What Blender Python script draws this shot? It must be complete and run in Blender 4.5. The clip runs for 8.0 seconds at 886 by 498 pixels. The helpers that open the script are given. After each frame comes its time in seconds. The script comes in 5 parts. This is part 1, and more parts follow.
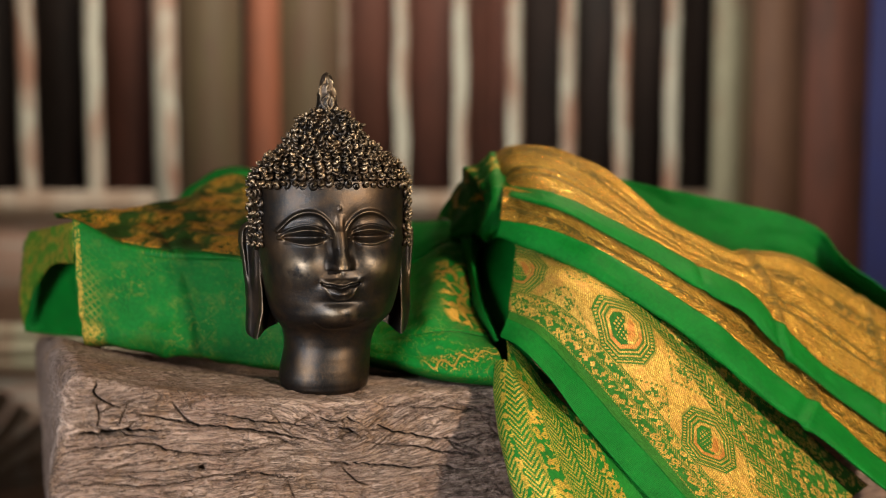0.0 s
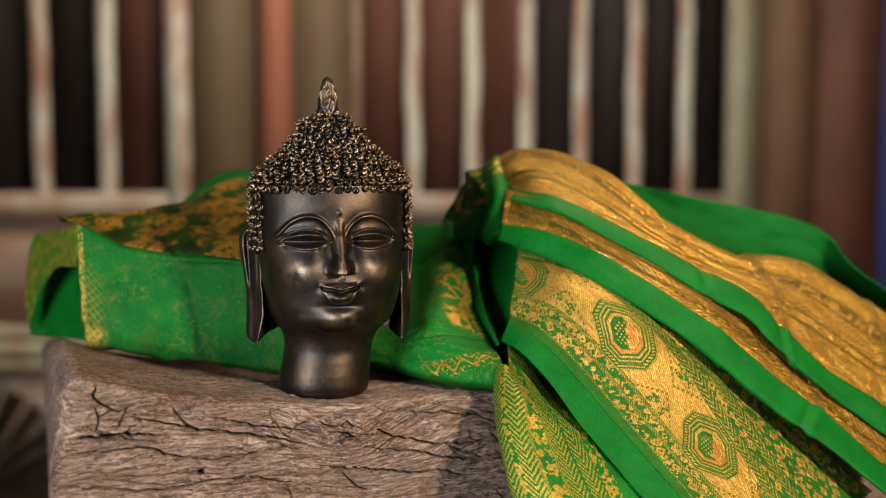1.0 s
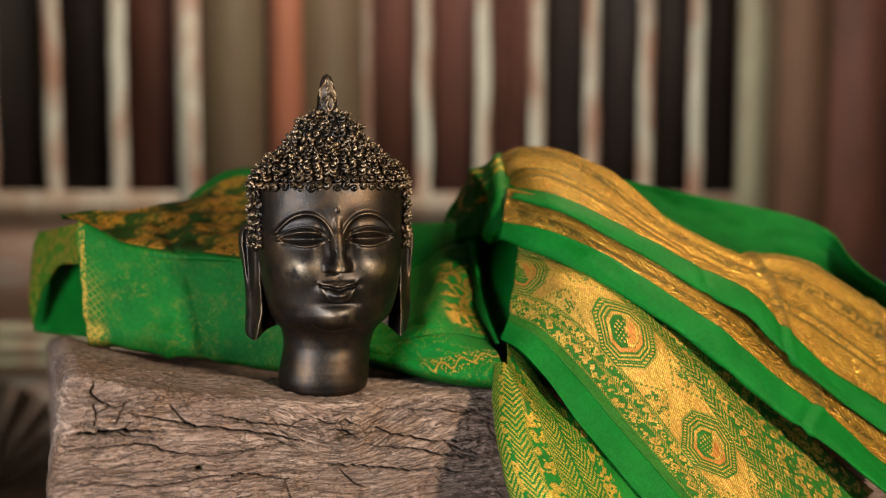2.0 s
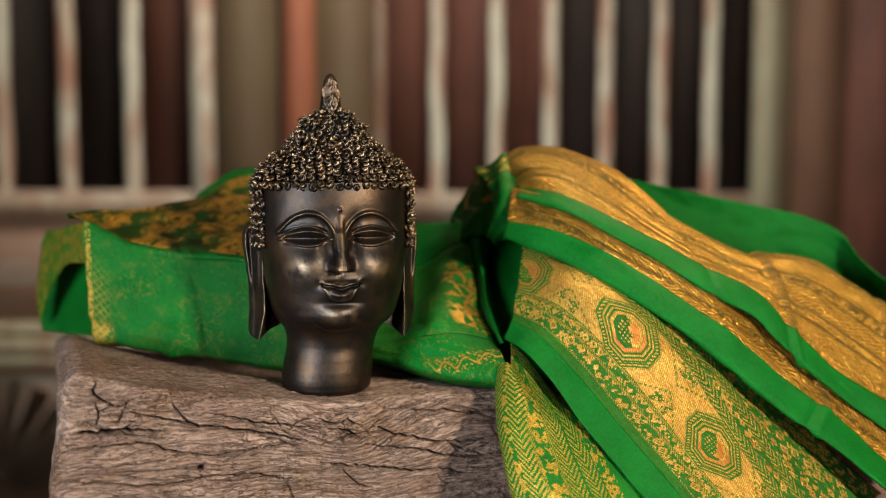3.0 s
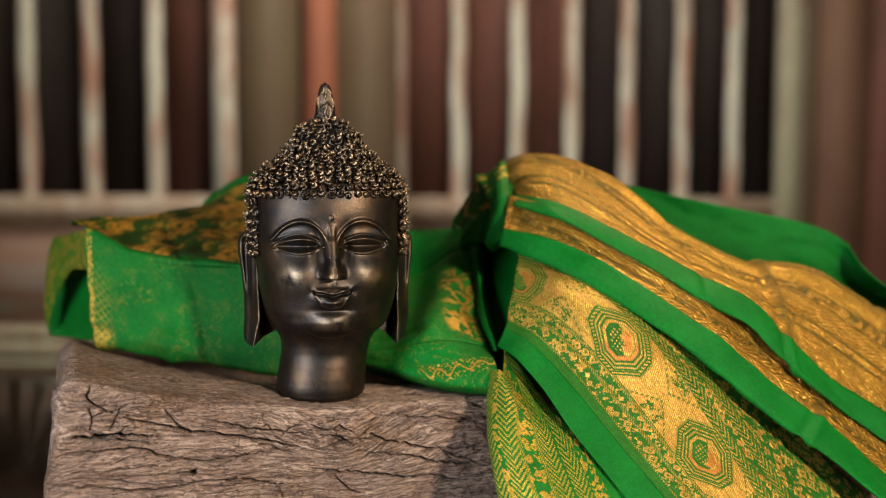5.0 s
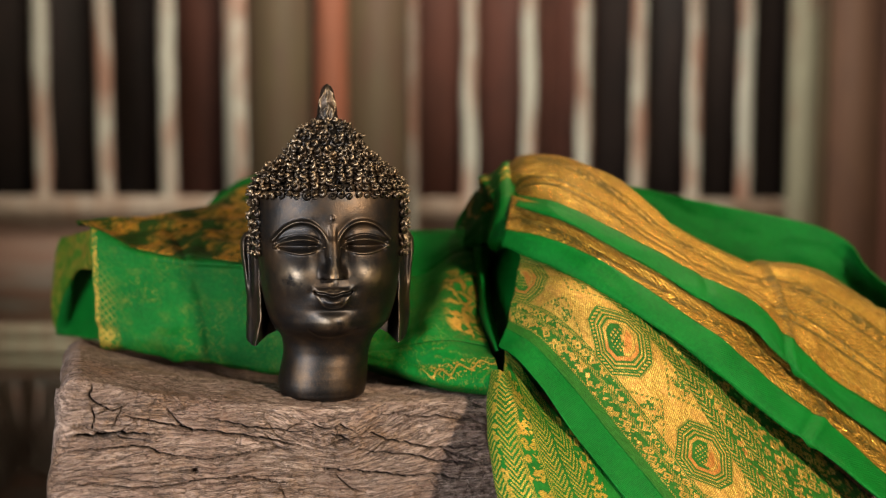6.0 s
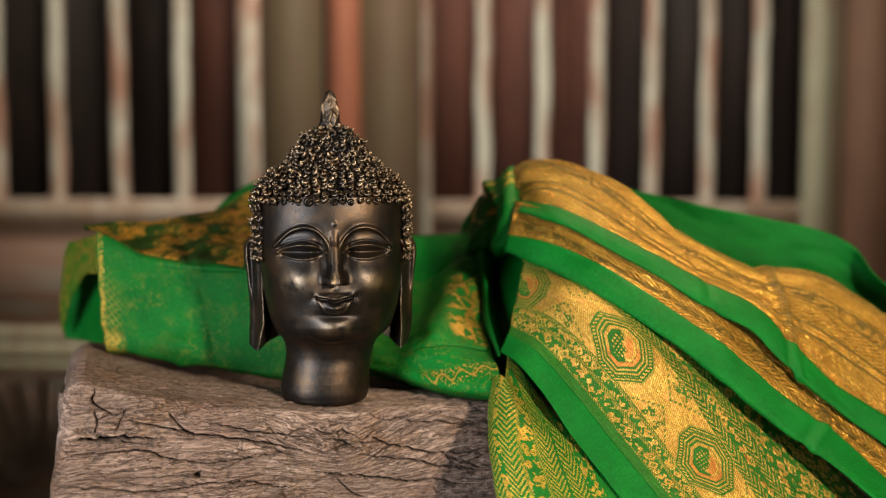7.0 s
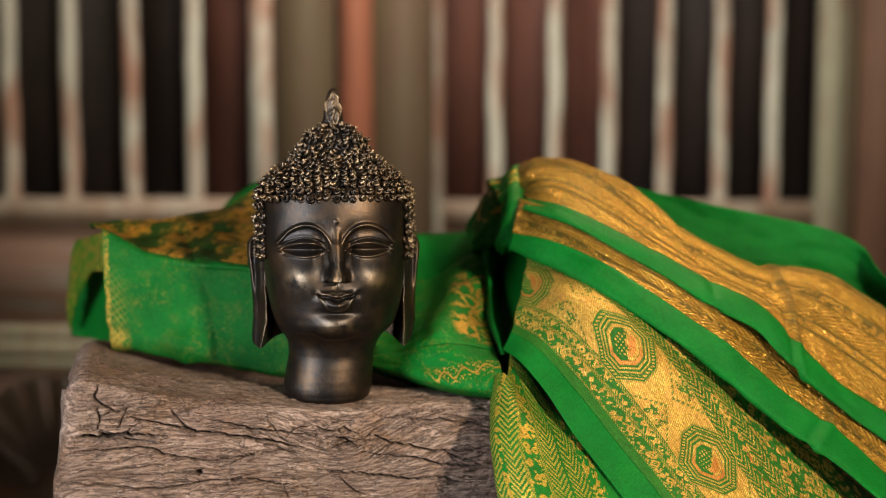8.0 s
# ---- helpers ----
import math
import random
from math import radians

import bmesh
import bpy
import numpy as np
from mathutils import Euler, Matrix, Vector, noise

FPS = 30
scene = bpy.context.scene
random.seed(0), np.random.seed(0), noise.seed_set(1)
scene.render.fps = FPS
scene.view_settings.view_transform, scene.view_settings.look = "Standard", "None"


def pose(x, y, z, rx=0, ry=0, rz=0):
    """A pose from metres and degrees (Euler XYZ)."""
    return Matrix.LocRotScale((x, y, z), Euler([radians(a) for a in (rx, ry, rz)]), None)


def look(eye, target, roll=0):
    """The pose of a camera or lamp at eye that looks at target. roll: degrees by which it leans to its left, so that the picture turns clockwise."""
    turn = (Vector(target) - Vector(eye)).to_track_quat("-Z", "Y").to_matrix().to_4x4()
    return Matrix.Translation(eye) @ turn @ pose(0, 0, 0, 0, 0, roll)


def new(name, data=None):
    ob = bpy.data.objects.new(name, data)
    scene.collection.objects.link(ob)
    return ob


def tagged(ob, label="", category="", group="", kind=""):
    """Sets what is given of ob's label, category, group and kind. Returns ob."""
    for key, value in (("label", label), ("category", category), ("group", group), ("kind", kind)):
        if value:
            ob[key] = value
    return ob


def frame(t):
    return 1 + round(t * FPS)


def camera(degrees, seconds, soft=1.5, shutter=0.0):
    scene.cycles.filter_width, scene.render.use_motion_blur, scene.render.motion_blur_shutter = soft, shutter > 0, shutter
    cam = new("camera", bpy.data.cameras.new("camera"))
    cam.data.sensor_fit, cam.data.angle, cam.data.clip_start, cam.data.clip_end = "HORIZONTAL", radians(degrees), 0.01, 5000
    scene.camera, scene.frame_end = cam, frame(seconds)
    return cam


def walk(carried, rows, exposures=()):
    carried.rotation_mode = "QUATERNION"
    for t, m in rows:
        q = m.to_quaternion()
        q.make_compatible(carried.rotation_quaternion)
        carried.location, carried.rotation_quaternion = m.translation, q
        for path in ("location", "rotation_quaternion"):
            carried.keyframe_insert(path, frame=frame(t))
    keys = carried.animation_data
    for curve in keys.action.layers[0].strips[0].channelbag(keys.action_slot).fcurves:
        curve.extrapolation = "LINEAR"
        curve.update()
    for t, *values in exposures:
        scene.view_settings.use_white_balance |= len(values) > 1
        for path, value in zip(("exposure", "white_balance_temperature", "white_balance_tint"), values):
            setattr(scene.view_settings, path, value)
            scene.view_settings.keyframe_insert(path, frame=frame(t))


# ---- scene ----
cam = camera(44.6, 8.0, soft=1.1)
METRES, EYE, TILT, LEAN, TURN = 0.073, 0.88, 0.0, 0.0, -2.7
ROWS = [
    (0.0, 0.0, 0.0, 0.0, 0.01, -5.13, -0.06),
    (0.5, 0.0505, 0.0125, 0.0289, 0.42, -5.11, -0.07),
    (1.0, 0.1163, 0.015, 0.0208, 0.83, -5.05, -0.06),
    (1.5, 0.184, 0.0184, 0.0081, 1.19, -5.06, -0.07),
    (3.0, 0.3292, 0.0479, 0.0057, 2.41, -5.11, -0.07),
    (3.5, 0.4129, 0.0521, 0.0116, 2.87, -5.02, -0.03),
    (4.0, 0.4844, 0.0433, 0.0413, 3.21, -4.99, -0.05),
    (4.5, 0.5587, 0.0289, 0.0434, 3.61, -4.94, -0.05),
    (6.0, 0.7209, -0.0156, 0.0438, 4.71, -4.88, -0.05),
    (6.5, 0.7913, -0.024, 0.0605, 5.2, -4.79, -0.03),
    (7.0, 0.8383, -0.0248, 0.0742, 5.59, -4.78, -0.02),
    (7.5, 0.8809, -0.0229, 0.0643, 5.98, -4.76, -0.04),
    (8.0, 0.9312, -0.0154, 0.0577, 6.36, -4.78, -0.03),
]
walk(cam, [(t, pose(0, 0, EYE, TILT, LEAN, TURN) @ pose(METRES * x, METRES * y, METRES * z, 90 + pitch, roll, yaw)) for t, x, y, z, yaw, pitch, roll in ROWS],
     exposures=[(0.0, 0.0), (8.0, 0.0)])
# a wide aperture, focused on the face of the statue
cam.data.dof.use_dof = True
cam.data.dof.focus_distance = 0.59
cam.data.dof.aperture_fstop = 4.0

# ---- light: a dim room, two photographic soft lamps and two added, unseen lamps ----
world = bpy.data.worlds.new("world")
scene.world = world
world.use_nodes = True
world.node_tree.nodes["Background"].inputs[0].default_value = (0.9, 0.85, 0.8, 1)
world.node_tree.nodes["Background"].inputs[1].default_value = 0.02


def area_lamp(name, eye, target, size, watts, colour, spread=180):
    data = bpy.data.lights.new(name, "AREA")
    data.shape, data.size, data.energy, data.color, data.spread = "DISK", size, watts, colour, radians(spread)
    ob = new(name, data)
    ob.matrix_world = look(eye, target)
    return ob


area_lamp("key_lamp", (0.92, -0.66, 1.34), (0.0, 0.65, 0.80), 0.13, 46, (1.0, 0.84, 0.64))
area_lamp("fill_lamp", (-0.68, -0.30, 0.91), (0.0, 0.62, 0.80), 0.50, 4.7, (0.92, 0.96, 1.0), 90)
# added lamp above and behind the drape, there to brighten the gold pleats
area_lamp("pleat_helper_lamp", (0.32, 0.98, 1.36), (0.20, 0.71, 0.84), 0.26, 0.60, (1.0, 0.78, 0.46), 52)
# added lamp with no seen source, narrowed to brighten only the doors
area_lamp("door_helper_lamp", (-0.05, 1.45, 2.5), (0.02, 2.45, 0.7), 0.6, 19.3, (1.0, 0.87, 0.72), 98)


# ---- small tools ----
class Nodes:
    """A short way to write node trees."""

    def __init__(self, name):
        self.mat = bpy.data.materials.new(name)
        self.mat.use_nodes = True
        self.tree = self.mat.node_tree
        self.bsdf = self.tree.nodes["Principled BSDF"]

    def link(self, socket, value):
        if isinstance(value, bpy.types.NodeSocket):
            self.tree.links.new(value, socket)
        elif value is not None:
            socket.default_value = value

    def node(self, kind, ins=()):
        n = self.tree.nodes.new(kind)
        for k, v in dict(ins).items():
            self.link(n.inputs[k], v)
        return n

    def m(self, op, a, b=None, c=None):
        n = self.tree.nodes.new("ShaderNodeMath")
        n.operation = op
        for i, v in enumerate((a, b, c)):
            self.link(n.inputs[i], v)
        return n.outputs[0]

    def coords(self, which="Object"):
        return self.tree.nodes.new("ShaderNodeTexCoord").outputs[which]

    def mapped(self, vec, scale=(1, 1, 1), turn=(0, 0, 0), shift=(0, 0, 0)):
        return self.node("ShaderNodeMapping", {"Vector": vec, "Scale": scale, "Rotation": turn, "Location": shift}).outputs[0]

    def noise(self, vec, scale, detail=4.0, rough=0.55, distort=0.0):
        return self.node("ShaderNodeTexNoise", {"Vector": vec, "Scale": scale, "Detail": detail, "Roughness": rough, "Distortion": distort}).outputs[0]

    def voronoi(self, vec, scale, feature="F1", out=0):
        n = self.node("ShaderNodeTexVoronoi", {"Vector": vec, "Scale": scale})
        n.feature = feature
        return n.outputs[out]

    def ramp(self, fac, stops):
        n = self.node("ShaderNodeValToRGB", {"Fac": fac})
        e = n.color_ramp.elements
        while len(e) < len(stops):
            e.new(0.5)
        for el, (p, c) in zip(e, stops):
            el.position, el.color = p, (*c, 1) if len(c) == 3 else c
        return n.outputs[0]

    def step(self, fac, lo, hi):
        return self.node("ShaderNodeMapRange", {"Value": fac, "From Min": lo, "From Max": hi}).outputs[0]

    def mix(self, fac, a, b, blend="MIX"):
        n = self.tree.nodes.new("ShaderNodeMix")
        n.data_type, n.blend_type = "RGBA", blend
        self.link(n.inputs[0], fac)
        for i, v in ((6, a), (7, b)):
            self.link(n.inputs[i], (*v, 1) if isinstance(v, tuple) and len(v) == 3 else v)
        return n.outputs[2]

    def xyz(self, vec):
        n = self.node("ShaderNodeSeparateXYZ", {0: vec})
        return n.outputs

    def both(self, a, b):
        return self.m("MULTIPLY", a, b)

    def bump(self, height, strength, distance):
        return self.node("ShaderNodeBump", {"Height": height, "Strength": strength, "Distance": distance}).outputs[0]

    def done(self, colour=None, rough=None, metal=None, normal=None, **more):
        for key, v in (("Base Color", colour), ("Roughness", rough), ("Metallic", metal), ("Normal", normal), *more.items()):
            if isinstance(v, tuple) and len(v) == 3:
                v = (*v, 1)
            self.link(self.bsdf.inputs[key.replace("_", " ")], v)
        return self.mat


def part(name, bm, material, parent=None, label="", smooth=True):
    me = bpy.data.meshes.new(name)
    if isinstance(bm, tuple):
        me.from_pydata(*bm)
    else:
        bm.to_mesh(me)
        bm.free()
    me.materials.append(material)
    if smooth:
        me.polygons.foreach_set("use_smooth", [True] * len(me.polygons))
    me.update()
    ob = new(name, me)
    if parent is not None:
        ob.parent = parent
    if label:
        ob["label"] = label
    return ob


def box(lo, hi, bevel=0.0, bm=None):
    """A box between two corners, with bevelled edges."""
    bm = bm or bmesh.new()
    made = bmesh.ops.create_cube(bm, size=1.0)["verts"]
    bmesh.ops.transform(bm, verts=made, matrix=Matrix.LocRotScale(
        [(a + b) / 2 for a, b in zip(lo, hi)], None, [abs(b - a) for a, b in zip(lo, hi)]))
    if bevel:
        edges = {e for v in made for e in v.link_edges}
        bmesh.ops.bevel(bm, geom=list(edges), offset=bevel, segments=2, affect="EDGES")
    return bm


def spline(points, n):
    """A smooth curve of n points, evenly spaced, through a few handles."""
    p = np.array(points, float)
    p = np.vstack([2 * p[0] - p[1], p, 2 * p[-1] - p[-2]])
    out = []
    for i in range(len(p) - 3):
        t = np.linspace(0, 1, 24, endpoint=False)[:, None]
        a, b, c, d = p[i:i + 4]
        out.append(0.5 * (2 * b + (c - a) * t + (2 * a - 5 * b + 4 * c - d) * t * t + (3 * b - a - 3 * c + d) * t ** 3))
    out = np.vstack(out + [p[-2][None]])
    s = np.concatenate([[0], np.cumsum(np.linalg.norm(np.diff(out, axis=0), axis=1))])
    want = np.linspace(0, s[-1], n)
    return np.stack([np.interp(want, s, out[:, k]) for k in range(out.shape[1])], 1)


# ---- materials ----
def paint_material(name, colour, under, worn=0.5, rough=0.7, scale=1.0, level=False):
    """Old paint, patchy and rubbed down to the layer under it."""
    k = Nodes(name)
    c = k.coords()
    long = k.mapped(c, (1.6 * scale, 9 * scale, 22 * scale) if level else (9 * scale, 9 * scale, 2.2 * scale))
    patches = k.noise(long, 2.0, 5, 0.6)
    grain = k.noise(k.mapped(c, (3, 60, 60) if level else (60, 60, 3)), 3.0, 4, 0.6)
    mask = k.step(patches, worn + 0.06, worn - 0.10)
    tint = k.mix(k.noise(c, 3.5 * scale, 3), tuple(v * 0.72 for v in colour), colour)
    col = k.mix(mask, tint, under)
    col = k.mix(k.step(grain, 0.35, 0.75), col, k.mix(0.45, col, (0.05, 0.035, 0.028)))
    return k.done(col, rough, 0.0, k.bump(grain, 0.3, 0.002))


PALE = paint_material("pale_worn_paint", (0.54, 0.55, 0.47), (0.31, 0.175, 0.125), 0.50)
RAIL = paint_material("greyed_paint", (0.36, 0.31, 0.25), (0.24, 0.17, 0.12), 0.5)
OLIVE = paint_material("olive_brown_wood", (0.092, 0.067, 0.031), (0.078, 0.046, 0.024), 0.5)
ORANGE = paint_material("red_orange_paint", (0.27, 0.085, 0.04), (0.17, 0.06, 0.03), 0.42)
BROWN = paint_material("brown_wood", (0.165, 0.085, 0.05), (0.12, 0.06, 0.038), 0.5)
RED = paint_material("red_brown_wood", (0.155, 0.055, 0.038), (0.09, 0.035, 0.026), 0.48)
# near-black: the unlit depth of the gaps put into a colour
DARK = paint_material("dark_gap_fill", (0.014, 0.007, 0.006), (0.005, 0.0035, 0.0035), 0.5)
PANEL = paint_material("weathered_panel", (0.25, 0.155, 0.115), (0.23, 0.26, 0.24), 0.42, scale=0.8, level=True)
GREENISH = paint_material("green_grey_paint", (0.33, 0.33, 0.235), (0.24, 0.165, 0.115), 0.47)
BLUE = paint_material("blue_paint", (0.03, 0.045, 0.22), (0.02, 0.03, 0.13), 0.35)
PLASTER = paint_material("plaster", (0.66, 0.60, 0.52), (0.58, 0.52, 0.44), 0.4)
FLOOR = paint_material("floor_boards", (0.16, 0.11, 0.075), (0.10, 0.07, 0.05), 0.45)


def timber_material(name):
    """Old grey-brown timber; the grain runs along the object's x and flows round a knot."""
    k = Nodes(name)
    c = k.coords()
    x, y, z = k.xyz(c)
    # fibres arch round the knot and wander
    kx, kz = k.m("SUBTRACT", x, 0.147), k.m("ADD", z, 0.016)
    r2 = k.m("ADD", k.m("POWER", k.m("MULTIPLY", kx, 28.0), 2.0), k.m("POWER", k.m("MULTIPLY", kz, 45.0), 2.0))
    arch = k.m("MULTIPLY", k.m("EXPONENT", k.m("MULTIPLY", r2, -1.0)), 0.016)
    slow = k.m("MULTIPLY", k.m("SUBTRACT", k.noise(k.mapped(c, (1, 2, 2)), 11.0, 2), 0.5), 0.030)
    z2 = k.m("ADD", k.m("ADD", z, arch), slow)
    flow = k.node("ShaderNodeCombineXYZ", {0: x, 1: y, 2: z2}).outputs[0]
    fibre = k.noise(k.mapped(flow, (95, 900, 900), (0, 0.10, 0)), 1.0, 5, 0.75)
    strand = k.noise(k.mapped(flow, (30, 380, 380)), 1.0, 6, 0.72, 0.5)
    broad = k.noise(k.mapped(flow, (9, 60, 60)), 1.0, 3, 0.55)
    blotch = k.noise(c, 22.0, 4, 0.6)
    fine = k.noise(c, 900.0, 3, 0.7)
    split = k.noise(k.mapped(flow, (22, 230, 230), shift=(3, 1, 7)), 1.0, 2, 0.5)
    crack = k.both(k.step(k.m("ABSOLUTE", k.m("SUBTRACT", split, 0.5)), 0.014, 0.002), k.step(k.noise(c, 60.0, 2), 0.36, 0.50))
    cross = k.noise(k.mapped(c, (260, 90, 90), (0, 0.5, 0)), 1.0, 2, 0.5)
    check = k.both(k.step(k.m("ABSOLUTE", k.m("SUBTRACT", cross, 0.5)), 0.014, 0.003), k.step(k.noise(c, 45.0, 2), 0.47, 0.60))
    net = k.voronoi(k.mapped(flow, (70, 260, 260), (0, 0.35, 0)), 1.0, "DISTANCE_TO_EDGE")
    hair = k.both(k.step(net, 0.045, 0.0), k.step(k.noise(c, 55.0, 3), 0.44, 0.58))
    slant = k.voronoi(k.mapped(c, (150, 150, 330), (0, 0.85, 0)), 1.0, "DISTANCE_TO_EDGE")
    slits = k.both(k.step(slant, 0.05, 0.0), k.step(k.noise(c, 38.0, 3), 0.46, 0.60))
    hair = k.m("MAXIMUM", hair, slits)
    ochre = k.noise(c, 34.0, 4, 0.7)
    col = k.ramp(strand, [(0.28, (0.070, 0.046, 0.036)), (0.43, (0.250, 0.170, 0.134)), (0.58, (0.44, 0.322, 0.263)), (0.75, (0.64, 0.500, 0.420))])
    col = k.mix(k.m("MULTIPLY", k.step(broad, 0.36, 0.62), 0.5), col, k.mix(0.5, col, (0.16, 0.10, 0.075)))
    col = k.mix(k.m("MULTIPLY", k.step(blotch, 0.44, 0.66), 0.7), col, k.mix(0.6, col, (0.21, 0.115, 0.085)))
    col = k.mix(k.m("MULTIPLY", k.step(ochre, 0.52, 0.66), 0.45), col, (0.30, 0.17, 0.085))
    col = k.mix(k.m("MULTIPLY", k.step(fibre, 0.53, 0.41), 0.80), col, (0.070, 0.048, 0.038))
    col = k.mix(k.m("MULTIPLY", k.step(fine, 0.55, 0.75), 0.3), col, (0.48, 0.40, 0.34))
    col = k.mix(k.m("MULTIPLY", crack, 0.35), col, (0.03, 0.021, 0.016))
    col = k.mix(k.m("MULTIPLY", check, 0.15), col, (0.03, 0.021, 0.016))
    col = k.mix(k.m("MULTIPLY", hair, 0.38), col, (0.045, 0.030, 0.023))
    # painted shade in the cracks, and the dark of the knot
    crack_shade_knot = k.node("ShaderNodeAttribute")
    crack_shade_knot.attribute_name = "crack_shade_knot"
    col = k.mix(k.m("MULTIPLY", crack_shade_knot.outputs["Fac"], 0.9), col, (0.022, 0.015, 0.012))
    height = k.m("SUBTRACT", k.m("ADD", k.m("MULTIPLY", strand, 1.4), k.m("ADD", k.m("MULTIPLY", fibre, 0.5), k.m("MULTIPLY", fine, 0.3))), k.m("ADD", k.m("MULTIPLY", crack, 0.5), k.m("MULTIPLY", hair, 0.6)))
    return k.done(col, 0.85, 0.0, k.bump(height, 1.0, 0.0022), Specular_IOR_Level=0.2)


TIMBER = timber_material("old_timber")


def bronze_material(name):
    """Near-black bronze patina with fine gold flecks, rubbed to gold-brown on the high places."""
    k = Nodes(name)
    c = k.coords()
    rub = k.node("ShaderNodeAttribute")
    rub.attribute_name = "rub"
    blot = k.noise(c, 90.0, 5, 0.65)
    fine = k.noise(c, 1500.0, 3, 0.6)
    fleck = k.noise(c, 2300.0, 2, 0.5)
    patch = k.step(k.noise(c, 46.0, 4, 0.65), 0.42, 0.66)
    col = k.mix(patch, (0.026, 0.025, 0.026), (0.066, 0.042, 0.026))
    col = k.mix(k.m("MULTIPLY", k.step(fleck, 0.56, 0.70), 0.22), col, (0.36, 0.24, 0.13))
    worn = k.m("MULTIPLY", rub.outputs["Fac"], k.step(blot, 0.34, 0.58))
    col = k.mix(k.m("MULTIPLY", worn, 0.70), col, (0.70, 0.52, 0.34))
    rough = k.m("ADD", 0.27, k.m("ADD", k.m("MULTIPLY", blot, 0.22), k.m("MULTIPLY", fine, 0.10)))
    return k.done(col, rough, 0.95, k.bump(k.m("ADD", fine, k.m("MULTIPLY", blot, 2.4)), 0.26, 0.0004))


BRONZE = bronze_material("aged_bronze")


class Weave(Nodes):
    """Silk with gold thread. UV in metres: x along the cloth, y across it; figures step from thread to thread."""

    def begin(self):
        self.raw = self.coords("UV")
        x, y = self.xyz(self.raw)[0], self.xyz(self.raw)[1]
        self.x, self.y = self.m("SNAP", x, 0.00062), self.m("SNAP", y, 0.00050)
        self.uv = self.node("ShaderNodeCombineXYZ", {0: self.x, 1: self.y}).outputs[0]
        return self

    def wave(self, v, period, shift=0.0):
        """0 to 1 and back, once a period."""
        return self.m("PINGPONG", self.m("ADD", self.m("DIVIDE", v, period / 2), shift), 1.0)

    def near(self, v, centre, half, soft=0.0002):
        return self.step(self.m("ABSOLUTE", self.m("SUBTRACT", v, centre)), half + soft, half - soft)

    def either(self, *masks):
        out = masks[0]
        for b in masks[1:]:
            out = self.m("MAXIMUM", out, b)
        return out

    def flip(self, a):
        return self.m("SUBTRACT", 1.0, a)

    def sprigs(self, size, seed=0.0, amount=0.5):
        """Small broken angular figures, like woven leaves and flowers."""
        v = self.mapped(self.uv, (1, 1, 1), shift=(seed, seed * 0.7, 0))
        n = self.node("ShaderNodeTexVoronoi", {"Vector": v, "Scale": 1 / size, "Randomness": 0.8})
        n.distance = "MANHATTAN"
        cell = n.outputs[0]
        ring = self.step(self.m("ABSOLUTE", self.m("SUBTRACT", cell, 0.55)), 0.22, 0.17)
        leaf_cut = self.step(self.noise(v, 2.3 / size, 1, 0.5), 1 - amount - 0.02, 1 - amount + 0.03)
        zig = self.step(self.wave(self.m("ADD", self.x, self.m("MULTIPLY", self.wave(self.y, size * 0.9), size * 0.5)), size * 0.62), 0.50, 0.62)
        zig = self.both(zig, self.step(self.noise(v, 0.9 / size, 1), 0.56, 0.60))
        return self.both(self.either(ring, self.step(cell, 0.20, 0.16), zig), leaf_cut)

    def chevrons(self, centre, half, period=0.0045, slope=1.0):
        """Herringbone lines in a strip, each a row of stitches."""
        d = self.m("ABSOLUTE", self.m("SUBTRACT", self.y, centre))
        lines = self.step(self.wave(self.m("ADD", self.x, self.m("MULTIPLY", d, slope)), period), 0.46, 0.60)
        stitch = self.step(self.wave(self.m("SUBTRACT", self.x, self.m("MULTIPLY", d, 1.2)), 0.0017), 0.15, 0.4)
        return self.both(self.both(lines, stitch), self.near(self.y, centre, half))

    def finish(self, mask, green=(0.0012, 0.118, 0.012), gold=(0.80, 0.48, 0.085), rough=0.55, metal=0.7, relief=1.0, mottle=0.0, crumple=0.0, red=None, depth=0.0006, dull=1.0):
        x, y = self.xyz(self.raw)[0], self.xyz(self.raw)[1]
        thread = self.wave(self.m("ADD", x, self.m("MULTIPLY", y, 0.45)), 0.00125)
        warp = self.wave(y, 0.0008)
        tone = self.noise(self.raw, 38.0, 5, 0.65)
        nap = self.noise(self.raw, 420.0, 3, 0.65)
        fleck = self.noise(self.raw, 1300.0, 2, 0.6)
        wear = self.noise(self.raw, 150.0, 3, 0.6)
        g = self.mix(self.step(tone, 0.32, 0.68), tuple(v * 0.60 for v in green), green)
        g = self.mix(self.m("MULTIPLY", self.step(nap, 0.40, 0.72), 0.45), g, tuple(min(1.0, v * 1.45 + 0.002) for v in green))
        g = self.mix(self.m("MULTIPLY", self.step(fleck, 0.50, 0.28), 0.35), g, tuple(v * 0.4 for v in green))
        au = self.mix(self.m("MULTIPLY", self.step(thread, 0.75, 0.15), 0.75 * dull), gold, (gold[0] * 0.30, gold[1] * 0.27, gold[2] * 0.22))
        au = self.mix(self.m("MULTIPLY", self.step(fleck, 0.56, 0.36), dull), au, (gold[0] * 0.34, gold[1] * 0.33, gold[2] * 0.3))
        au = self.mix(self.m("MULTIPLY", self.step(wear, 0.48, 0.66), 0.55), au, (gold[0] * 0.80, gold[1] * 0.56, gold[2] * 0.75))
        au = self.mix(self.m("MULTIPLY", self.step(nap, 0.56, 0.40), 0.6 * dull), au, (gold[0] * 0.32, gold[1] * 0.30, gold[2] * 0.25))
        blot = self.noise(self.mapped(self.raw, (1, 2.2, 1)), 62.0, 4, 0.7)
